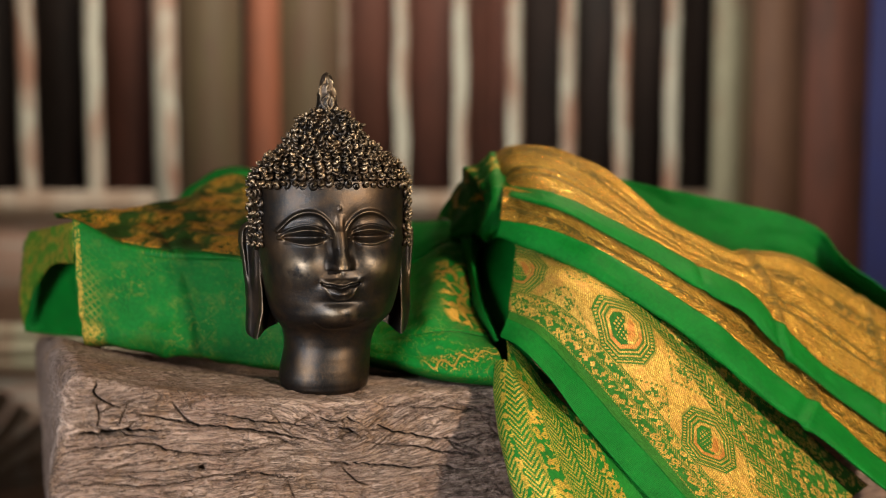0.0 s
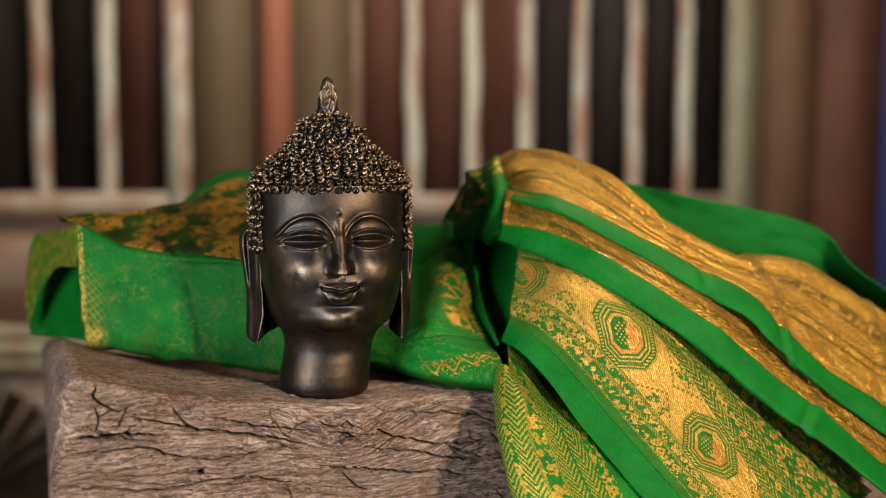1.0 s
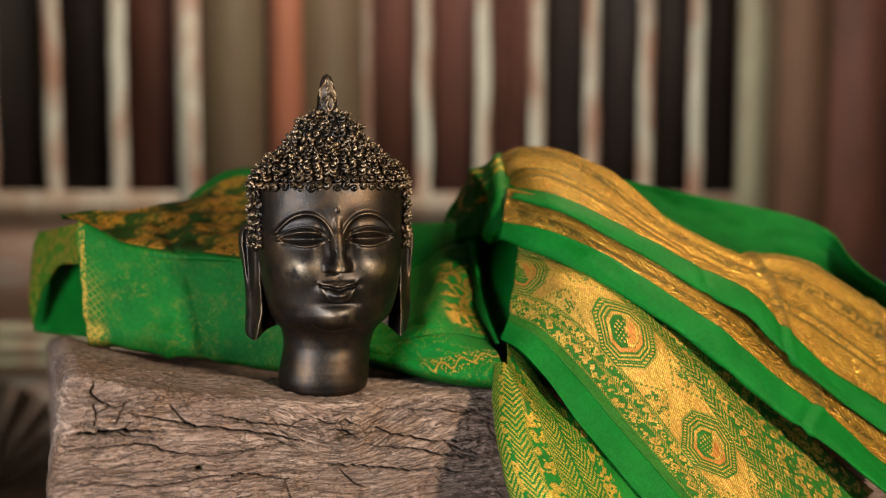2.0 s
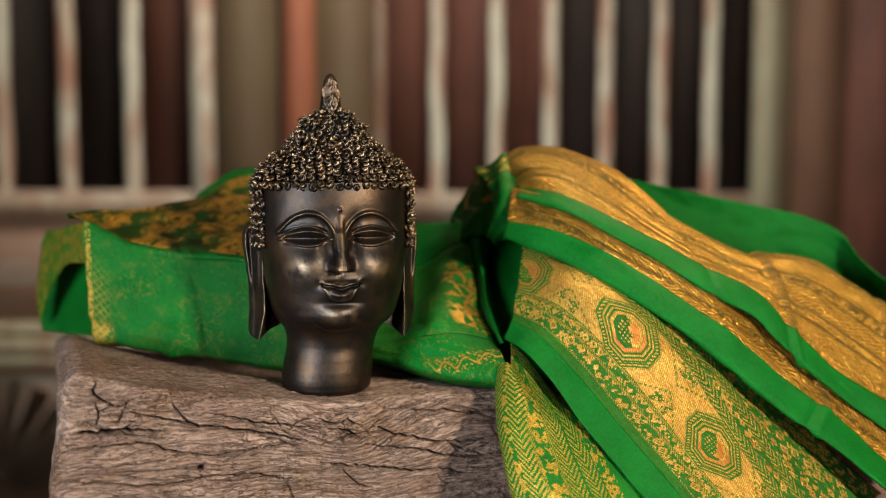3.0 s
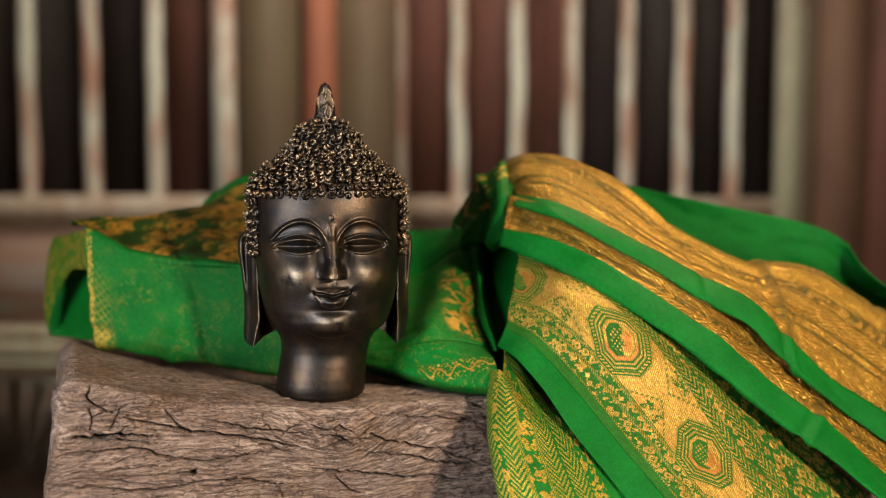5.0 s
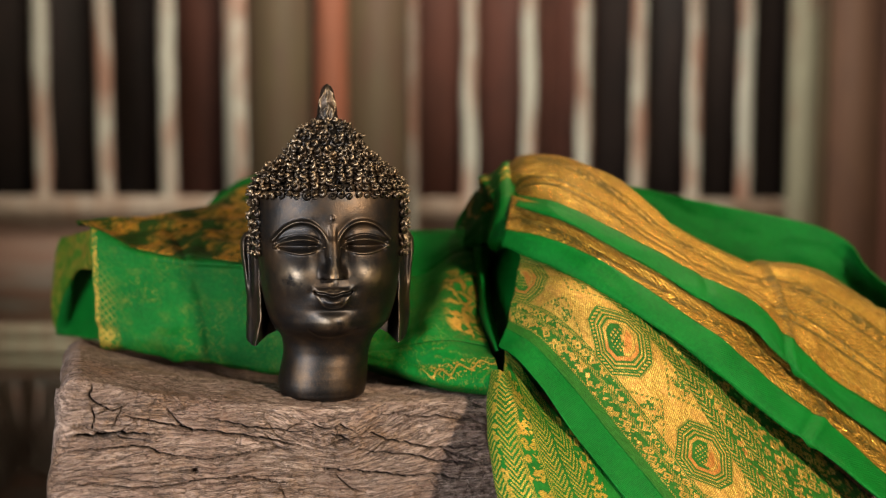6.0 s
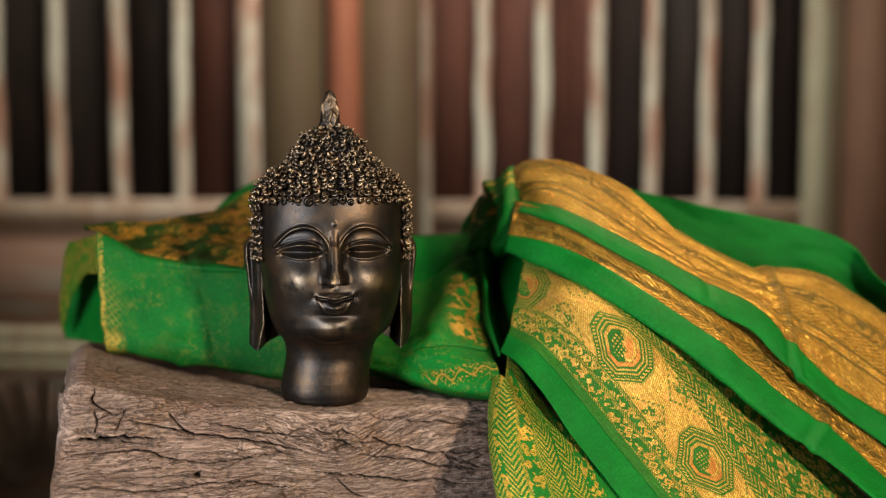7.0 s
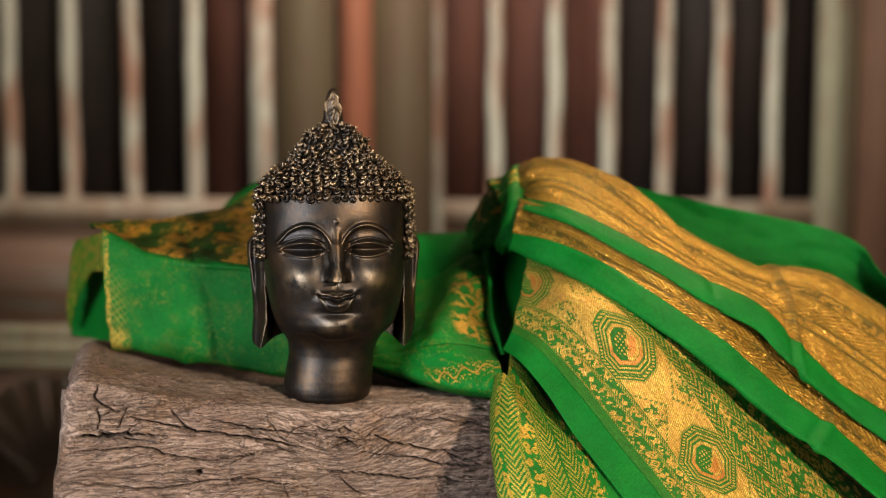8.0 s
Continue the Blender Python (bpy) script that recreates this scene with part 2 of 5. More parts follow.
        au = self.mix(self.m("MULTIPLY", self.step(blot, 0.44, 0.60), mottle), au, (gold[0] * 0.36, gold[1] * 0.27, gold[2] * 0.16))
        mask = self.both(mask, self.step(fleck, 0.22, 0.38))
        col = self.mix(mask, g, au)
        if red is not None:
            col = self.mix(self.both(red, self.step(nap, 0.30, 0.50)), col, (0.42, 0.075, 0.02))
        height = self.m("ADD", self.m("MULTIPLY", self.m("ADD", thread, warp), 0.25), self.m("MULTIPLY", mask, relief))
        height = self.m("ADD", height, self.m("MULTIPLY", blot, crumple))
        return self.done(col, self.m("SUBTRACT", rough, self.m("MULTIPLY", mask, 0.20)), self.m("MULTIPLY", mask, metal),
                         self.bump(height, 0.75, depth), Specular_IOR_Level=0.10)


def plain_silk():
    k = Weave("plain_green_silk").begin()
    slub = k.step(k.noise(k.mapped(k.raw, (40, 900, 1)), 1.0, 2), 0.66, 0.75)
    return k.finish(k.m("MULTIPLY", slub, 0.06))


def woven_silk():
    """Green ground with thin scattered gold figures and a figured corner."""
    k = Weave("green_silk_with_sprigs").begin()
    vine = k.step(k.m("ABSOLUTE", k.m("SUBTRACT", k.noise(k.uv, 120.0, 2, 0.5, 1.2), 0.5)), 0.030, 0.008)
    faint = k.both(vine, k.step(k.noise(k.raw, 28.0, 2), 0.40, 0.65))
    lattice = k.both(k.step(k.wave(k.m("ADD", k.x, k.y), 0.0052), 0.68, 0.82), 0.8)
    lattice = k.either(lattice, k.step(k.wave(k.m("SUBTRACT", k.x, k.y), 0.0052), 0.68, 0.82))
    corner = k.both(k.both(k.step(k.x, 0.017, 0.010), k.step(k.y, 0.022, 0.045)), k.either(k.m("MULTIPLY", lattice, 0.28), k.m("MULTIPLY", k.both(k.step(k.y, 0.060, 0.066), k.sprigs(0.005, 0.3, 0.7)), 0.6)))
    edge = k.m("MULTIPLY", k.both(k.near(k.x, 0.0018, 0.0016), k.step(k.noise(k.uv, 330.0, 1), 0.44, 0.54)), 0.6)
    stain = k.m("MULTIPLY", k.step(k.noise(k.uv, 75.0, 3, 0.6), 0.52, 0.64), 0.05)
    return k.finish(k.either(k.m("MULTIPLY", faint, 0.16), corner, edge), green=(0.003, 0.100, 0.012), red=stain)


def wedge_silk():
    """Green silk, gold figured towards the drape."""
    k = Weave("green_silk_gold_corner").begin()
    here = k.both(k.step(k.x, 0.086, 0.094), k.both(k.step(k.y, 0.025, 0.032), k.step(k.y, 0.112, 0.104)))
    vine = k.step(k.m("ABSOLUTE", k.m("SUBTRACT", k.noise(k.uv, 110.0, 2, 0.5, 1.2), 0.5)), 0.030, 0.008)
    return k.finish(k.either(k.both(here, k.step(k.m("ABSOLUTE", k.m("SUBTRACT", k.noise(k.uv, 95.0, 1, 0.5, 0.7), 0.5)), 0.075, 0.055)), k.m("MULTIPLY", vine, 0.12)))


def scroll_silk():
    """Green silk with a gold scroll near its edge."""
    k = Weave("green_silk_gold_scroll").begin()
    bend = k.m("MULTIPLY", k.m("SINE", k.m("MULTIPLY", k.x, 420.0)), 0.0030)
    line = k.near(k.m("ADD", k.y, bend), 0.024, 0.0009)
    buds = k.both(k.near(k.y, 0.024, 0.0065), k.sprigs(0.0050, 2.2, 0.5))
    here = k.both(k.step(k.x, 0.060, 0.075), k.either(line, k.m("MULTIPLY", buds, 0.8)))
    vine = k.step(k.m("ABSOLUTE", k.m("SUBTRACT", k.noise(k.uv, 120.0, 2, 0.5, 1.2), 0.5)), 0.030, 0.008)
    return k.finish(k.either(here, k.m("MULTIPLY", vine, 0.14)))


def gold_top(name, green, gold, scale, amount=0.5, bare=0.2):
    """Heavy gold figuring on a dark green ground."""
    k = Weave(name).begin()
    big = k.step(k.noise(k.uv, scale, 3, 0.6, 0.6), 0.94 - amount, 1.0 - amount)
    big = k.both(big, k.step(k.noise(k.raw, 34.0, 3, 0.6), bare - 0.05, bare + 0.05))
    return k.finish(k.both(big, k.flip(k.m("MULTIPLY", k.sprigs(0.004, 2.0, 0.5), 0.6))), green=green, gold=gold)


def zari_strip(name, width, seed, dense, crease_shades):
    """Gold bands with lines, ropes and small figures running along the cloth."""
    k = Weave(name).begin()
    v = k.m("DIVIDE", k.y, width)
    ropes, gaps = [], []
    for centre, half, lean in ((0.10, 0.060, 1.4), (0.31, 0.075, -1.4), (0.62, 0.080, 1.4), (0.88, 0.075, -1.4)):
        twist = k.step(k.wave(k.m("ADD", k.x, k.m("MULTIPLY", k.y, lean)), 0.0048), 0.22, 0.46)
        ropes.append(k.both(k.near(v, centre, half, 0.006), twist))
    for centre in (0.185, 0.215, 0.41, 0.515, 0.72, 0.79):
        gaps.append(k.near(v, centre, 0.010, 0.004))
    fig = k.both(k.near(v, 0.465, 0.045, 0.006), k.sprigs(0.0048, seed, dense))
    # these bands put the shade along the cross creases into the colour
    bars = k.either(*[k.near(k.m("SUBTRACT", k.x, k.m("MULTIPLY", k.y, lean)), at, half, 0.0012) for at, half, lean in crease_shades])
    sheet = k.step(k.noise(k.uv, 300.0, 2, 0.6), 0.38, 0.46)
    plain = k.flip(k.either(*[k.near(v, a, b, 0.004) for a, b in ((0.10, 0.066), (0.31, 0.08), (0.62, 0.085), (0.88, 0.08), (0.465, 0.05))]))
    mask = k.both(k.either(fig, k.both(plain, k.m("MULTIPLY", sheet, 0.75)), *ropes), k.flip(k.either(*gaps, k.m("MULTIPLY", bars, 0.7))))
    return k.finish(mask, green=(0.090, 0.062, 0.010), gold=(1.0, 0.56, 0.085), relief=3.0, rough=0.40, metal=0.72, mottle=0.45, crumple=12.0, depth=0.0016, dull=0.5)


def brocade():
    """The wide end piece: gold ground, stepped diamonds, small borders."""
    k = Weave("gold_brocade").begin()
    k.y = k.m("SUBTRACT", k.y, 0.0042)
    x, y = k.x, k.y
    # diamonds repeat along the cloth in the gold field
    along = k.m("SUBTRACT", k.m("MODULO", k.m("ADD", x, 0.708 - 0.0762 + 0.0354), 0.0708), 0.0354)
    across = k.m("SUBTRACT", y, 0.0352)
    ax, ay = k.m("ABSOLUTE", along), k.m("ABSOLUTE", across)
    dist = k.m("MAXIMUM", k.m("MAXIMUM", k.m("MULTIPLY", ax, 0.92), ay), k.m("MULTIPLY", k.m("ADD", ax, ay), 0.73))
    inside = k.step(dist, 0.0186, 0.0182)
    rings = k.either(k.near(dist, 0.0181, 0.0003), k.near(dist, 0.0138, 0.0004), k.near(dist, 0.0118, 0.0004), k.near(dist, 0.0092, 0.0009))
    dots = k.both(k.near(dist, 0.0160, 0.0008), k.step(k.wave(k.m("SUBTRACT", along, across), 0.0024), 0.40, 0.6))
    lattice = k.both(k.step(k.wave(x, 0.0020), 0.45, 0.6), k.step(k.wave(y, 0.0020), 0.45, 0.6))
    hook = k.both(k.step(dist, 0.0082, 0.0078), k.step(k.m("ADD", k.m("ADD", along, across), k.m("MULTIPLY", k.noise(k.uv, 260.0, 1), 0.012)), 0.0078, 0.0086))
    paisley = k.either(k.both(k.step(dist, 0.0062, 0.0058), lattice), hook)
    ground = k.near(y, 0.0352, 0.0162)
    zig = k.both(k.near(k.m("SUBTRACT", ay, k.m("MULTIPLY", k.m("ABSOLUTE", k.m("SUBTRACT", ax, 0.0354)), 0.8)), 0.0030, 0.0008), k.step(k.wave(x, 0.0024), 0.3, 0.5))
    posies = k.both(k.near(ax, 0.0330, 0.0042), k.near(across, -0.0115, 0.0042))
    posies = k.either(posies, k.both(k.near(ax, 0.0330, 0.0042), k.near(across, 0.0125, 0.0035)))
    posy = k.both(posies, k.sprigs(0.0036, 5.0, 0.66))
    field = k.both(ground, k.flip(k.either(k.m("MULTIPLY", posy, 0.95), k.m("MULTIPLY", zig, 0.8))))
    field = k.both(field, k.flip(inside))
    figure = k.both(inside, k.either(rings, dots, paisley))
    # borders below and above the field
    outside = k.flip(inside)
    tiny = k.both(k.either(k.near(y, 0.0062, 0.0036), k.near(y, 0.0143, 0.0022)), k.sprigs(0.0046, 1.0, 0.70))
    twill = k.step(k.wave(k.m("ADD", x, k.m("MULTIPLY", y, 1.6)), 0.0020), 0.45, 0.60)
    diag = k.both(twill, k.either(k.near(y, 0.0108, 0.0010), k.near(y, 0.0177, 0.0010), k.near(y, 0.0020, 0.0004)))
    herring = k.either(k.chevrons(0.0560, 0.0042, 0.0036, 1.3), k.chevrons(0.0715, 0.0042, 0.0036, 1.3))
    top = k.both(k.near(y, 0.0637, 0.0032), k.sprigs(0.0054, 3.0, 0.74))
    rest = k.both(k.step(y, 0.0765, 0.077), k.sprigs(0.0056, 4.0, 0.62))
    mask = k.either(figure, k.both(outside, k.either(field, tiny, k.m("MULTIPLY", diag, 0.8), herring, top, rest)))
    frame_red = k.both(k.near(dist, 0.0092, 0.0011), k.step(k.m("SUBTRACT", along, across), -0.002, 0.004))
    petal = k.both(k.step(dist, 0.0066, 0.0060), k.step(k.m("ADD", along, k.m("MULTIPLY", across, 0.6)), 0.0022, 0.0030))
    stray = k.both(k.near(y, 0.0637, 0.0045), k.step(k.noise(k.uv, 170.0, 2), 0.62, 0.66))
    return k.finish(mask, green=(0.020, 0.110, 0.011), gold=(0.74, 0.47, 0.095), metal=0.42, rough=0.58, mottle=0.30, crumple=6.0,
                    red=k.m("MULTIPLY", k.either(k.both(inside, k.either(frame_red, petal)), stray), 0.5))


def herringbone():
    k = Weave("gold_herringbone_silk").begin()
    sets = k.either(*[k.chevrons(c, 0.0052, 0.0040, 1.4) for c in (0.021, 0.034, 0.058, 0.070)])
    fig = k.both(k.either(k.near(k.y, 0.0140, 0.0018), k.near(k.y, 0.0275, 0.0018), k.near(k.y, 0.045, 0.005), k.near(k.y, 0.080, 0.004)),
                 k.sprigs(0.0054, 2.0, 0.76))
    twill = k.both(k.step(k.wave(k.m("ADD", k.x, k.m("MULTIPLY", k.y, 1.6)), 0.0020), 0.45, 0.60), k.either(k.near(k.y, 0.0400, 0.0011), k.near(k.y, 0.0515, 0.0011)))
    return k.finish(k.either(sets, fig, k.m("MULTIPLY", twill, 0.8)), green=(0.008, 0.125, 0.012), gold=(0.80, 0.54, 0.08), metal=0.55)


SILK, SPRIGS, TOP, LOOP = plain_silk(), woven_silk(), gold_top("gold_figured_silk", (0.016, 0.042, 0.006), (0.86, 0.45, 0.06), 150.0, 0.55, 0.50), gold_top("yellow_green_silk", (0.045, 0.135, 0.010), (0.62, 0.50, 0.06), 150.0, 0.48, 0.45)
ZARI_WIDE, ZARI_NARROW = zari_strip("wide_gold_border", 0.112, 1.0, 0.72, ((0.194, 0.0030, 0.15), (0.275, 0.0024, 0.2))), zari_strip("narrow_gold_border", 0.041, 6.0, 0.72, ((0.229, 0.0035, 0.1),))
HOOD = gold_top("green_silk_gold_flecks", (0.006, 0.110, 0.012), (0.70, 0.46, 0.06), 75.0, 0.40)
BROCADE, HERRING, WEDGE, SCROLL = brocade(), herringbone(), wedge_silk(), scroll_silk()


# ---- the room ----
def slab(name, lo, hi, material, label, category="wall"):
    return tagged(part(name, box(lo, hi), material, smooth=False), label, category, kind="structure")


slab("floor", (-3.2, -2.6, -0.05), (3.2, 3.1, 0.0), FLOOR, "dark worn wooden floor boards", "floor")
slab("ceiling", (-3.2, -2.6, 2.7), (3.2, 3.1, 2.8), PLASTER, "plain plastered ceiling", "ceiling")
slab("wall_south", (-3.2, -2.7, 0.0), (3.2, -2.6, 2.7), PLASTER, "plain plastered wall")
slab("wall_west", (-3.3, -2.6, 0.0), (-3.2, 3.1, 2.7), PLASTER, "plain plastered wall")
slab("wall_east", (3.2, -2.6, 0.0), (3.3, 2.9, 2.7), PLASTER, "plain plastered wall")
slab("wall_north", (-3.2, 2.95, 0.0), (3.2, 3.1, 2.7), PLASTER, "plain plastered wall behind the old doors")

DOOR_TOP = 2.15


def leaf(name, label, depth, thick, bars, bar_width, stiles, rail, gaps, ledge, lining):
    """A door leaf: stiles, a row of upright bars over a rail, boards behind the bars, a panel, a ledge and a carved fan below."""
    top = tagged(new(name), label, "door", kind="structure")
    x0, x1 = min(s[0] for s in stiles), max(s[1] for s in stiles)
    y0, y1 = depth, depth + thick
    for a, b, mat, proud in stiles:
        part("stile", box((a, y0 - proud, 0.02), (b, y1, DOOR_TOP), 0.004), mat, top)
    inner0, inner1 = stiles[0][1], stiles[-1][0]
    if len(stiles) == 1:
        inner0, inner1 = x0 - 1.4, x0
    part("rail", box((inner0, y0 + 0.002, rail[0]), (inner1, y1 - 0.004, rail[1]), 0.006), RAIL, top)
    part("top_rail", box((inner0, y0 + 0.002, DOOR_TOP - 0.12), (inner1, y1 - 0.004, DOOR_TOP - 0.002), 0.006), RAIL, top)
    rnd = random.Random(len(bars))
    for x in bars:
        # worn bars: slightly wavy and uneven
        n, rows, verts, faces = 8, 40, [], []
        sway, phase = rnd.uniform(0.0004, 0.0016), rnd.uniform(0, 6)
        for j in range(rows + 1):
            z = rail[1] - 0.01 + (DOOR_TOP - 0.11 - rail[1]) * j / rows
            off = sway * math.sin(phase + j * 0.7) + 0.002 * noise.noise((x * 9, z * 8, 0))
            half = bar_width / 2 * (1 + 0.10 * noise.noise((x * 5, z * 14, 3)))
            for i in range(n):
                a = 2 * math.pi * (i + 0.5) / n
                verts.append((x + off + half * 1.08 * math.cos(a), (y0 + y1) / 2 + half * 0.9 * math.sin(a), z))
        for j in range(rows):
            for i in range(n):
                faces.append((j * n + i, j * n + (i + 1) % n, (j + 1) * n + (i + 1) % n, (j + 1) * n + i))
        part("bar", (verts, [], faces), PALE, top)
    # RED ones are wooden boards; DARK ones carry the gaps' darkness as colour
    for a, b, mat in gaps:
        part("gap_backing", box((a, y1 + lining, rail[0] + 0.01), (b, y1 + lining + 0.02, DOOR_TOP - 0.01), 0.003), mat, top)
    # panel, moulded ledge and carved fan under the rail
    part("panel", box((inner0, y0 + 0.025, ledge[1]), (inner1, y1 - 0.006, rail[0])), PANEL, top)
    for k in range(3):
        z = ledge[0] + (ledge[1] - ledge[0]) * (k + 0.5) / 3
        h = (ledge[1] - ledge[0]) / 6.4
        part("moulding", box((inner0, y0 - (0.008, 0.014, 0.006)[k], z - h), (inner1, y1 - 0.006, z + h), 0.008), GREENISH, top)
    lower = part("lower_panel", box((inner0, y0 + 0.012, 0.05), (inner1, y1 - 0.006, ledge[0])), PANEL, top)
    cx, cz = (inner0 + inner1) / 2, 0.11
    for k in range(-6, 7):
        ang = k * 0.235
        bm = bmesh.new()
        for w, r in ((0.007, 0.05), (0.026, 0.27)):
            for q in range(5):
                s = (q - 2) / 2
                bm.verts.new((w * s, -0.016 * (1 - s * s), r))
        v = list(bm.verts)
        for q in range(4):
            bm.faces.new((v[q], v[q + 1], v[q + 6], v[q + 5]))
        bmesh.ops.solidify(bm, geom=list(bm.faces), thickness=0.006)
        bm.transform(Matrix.Translation((cx, y0 + 0.012, cz)) @ Matrix.Rotation(ang, 4, "Y"))
        part("carved_ray", bm, RAIL, lower)
    return top


leaf("door_1", "old wooden door with pale worn bars and a carved fan panel", 2.4, 0.05,
     [-0.9417, -0.7973, -0.6529] + [-1.0824, -1.2207, -1.3590], 0.036,
     [(-1.5389, -1.4571, PALE, 0.0), (-0.5186, -0.4671, PALE, 0.0)],
     (0.7365, 0.7943),
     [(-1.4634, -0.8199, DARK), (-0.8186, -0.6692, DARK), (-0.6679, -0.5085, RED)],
     (0.3962, 0.4991), 0.10)
leaf("door_2", "old wooden door with pale worn bars and a grey rail", 2.75, 0.05,
     [0.0236, 0.1744, 0.3108, 0.4514, 0.5906, 0.7197], 0.037,
     [(-0.1444, -0.1100, PALE, 0.0), (0.8272, 0.8917, GREENISH, 0.0)],
     (0.7107, 0.7783),
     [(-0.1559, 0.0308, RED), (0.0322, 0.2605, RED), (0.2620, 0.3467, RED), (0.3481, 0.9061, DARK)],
     (0.3271, 0.4448), 0.06)


def post(name, x0, x1, y0, y1, material, label):
    return tagged(part(name, box((x0, y0, 0.0), (x1, y1, 2.3), 0.006), material), label, "door post", kind="structure")


post("door_post_1", -0.4659, -0.3329, 2.4 - 0.01, 2.4 + 0.16, OLIVE, "olive brown wooden door post")
post("door_post_2", -0.3322, -0.3128, 2.4 + 0.04, 2.4 + 0.16, DARK, "dark narrow strip between two posts")
post("door_post_3", -0.3122, -0.2463, 2.4 - 0.02, 2.4 + 0.16, ORANGE, "post with worn red orange paint")
post("door_post_4", -0.2457, -0.1172, 2.4 + 0.01, 2.4 + 0.16, OLIVE, "brown wooden board beside the orange post")
post("door_post_5", 0.8932, 0.9233, 2.75 - 0.005, 2.75 + 0.11, OLIVE, "narrow ochre brown wooden post")
post("door_post_6", 0.9240, 1.0566, 2.75 - 0.01, 2.75 + 0.11, BROWN, "brown wooden door frame")
post("door_post_7", 1.0573, 1.2185, 2.75 - 0.015, 2.75 + 0.11, RED, "red brown wooden door frame")
tagged(part("wall_panel", box((1.2192, 2.75, 0), (1.2192 + 0.9, 2.75 + 0.1, 2.3)), BLUE), "flat blue painted panel beside the door frame", "panel", kind="structure")
tagged(part("wall_lintel", box((-2.6, 2.4 - 0.02, 2.301), (2.6, 2.94, 2.45)), BROWN), "brown wooden lintel over the old doors", "lintel", kind="structure")


def grid_faces(rows, cols, start, closed=True):
    out = []
    for i in range(rows - 1):
        for j in range(cols if closed else cols - 1):
            a, b = start + i * cols + j, start + i * cols + (j + 1) % cols
            out.append((a, b, b + cols, a + cols))
    return out


# ---- the timber block ----
BEAM = pose(-0.163, 0.532, 0.742, 0, 0, 20)
LONG, DEEP, TALL = 0.62, 0.44, 0.29


def crack_depth(x, z, line, wide, deep, seed):
    """A drying crack along a few handles: how deep it is at each place."""
    c = spline(line, 120)
    c[:, 1] += [0.0016 * noise.noise((px * 60, seed, 0.5)) + 0.0009 * noise.noise((px * 260, seed, 1.5)) for px in c[:, 0]]
    c[:, 0] += [0.0022 * noise.noise((seed, pz * 170, 2.5)) for pz in c[:, 1]]
    out = np.zeros(x.shape)
    rows = np.where((x[:, 0] > c[:, 0].min() - 0.006) & (x[:, 0] < c[:, 0].max() + 0.006))[0]
    if len(rows) == 0:
        return out
    cut = slice(rows[0], rows[-1] + 1)
    x, z = x[cut], z[cut]
    near, where = np.full(x.shape, 1e9), np.zeros(x.shape)
    for k, (px, pz) in enumerate(c):
        d = (x - px) ** 2 + (z - pz) ** 2
        where = np.where(d < near, k / 119, where)
        near = np.minimum(near, d)
    w = wide * np.clip(np.sin(math.pi * (0.08 + 0.90 * where)), 0.08, 1) ** 0.7
    out[cut] = deep * np.clip(1 - np.sqrt(near) / w, 0, 1)
    return out


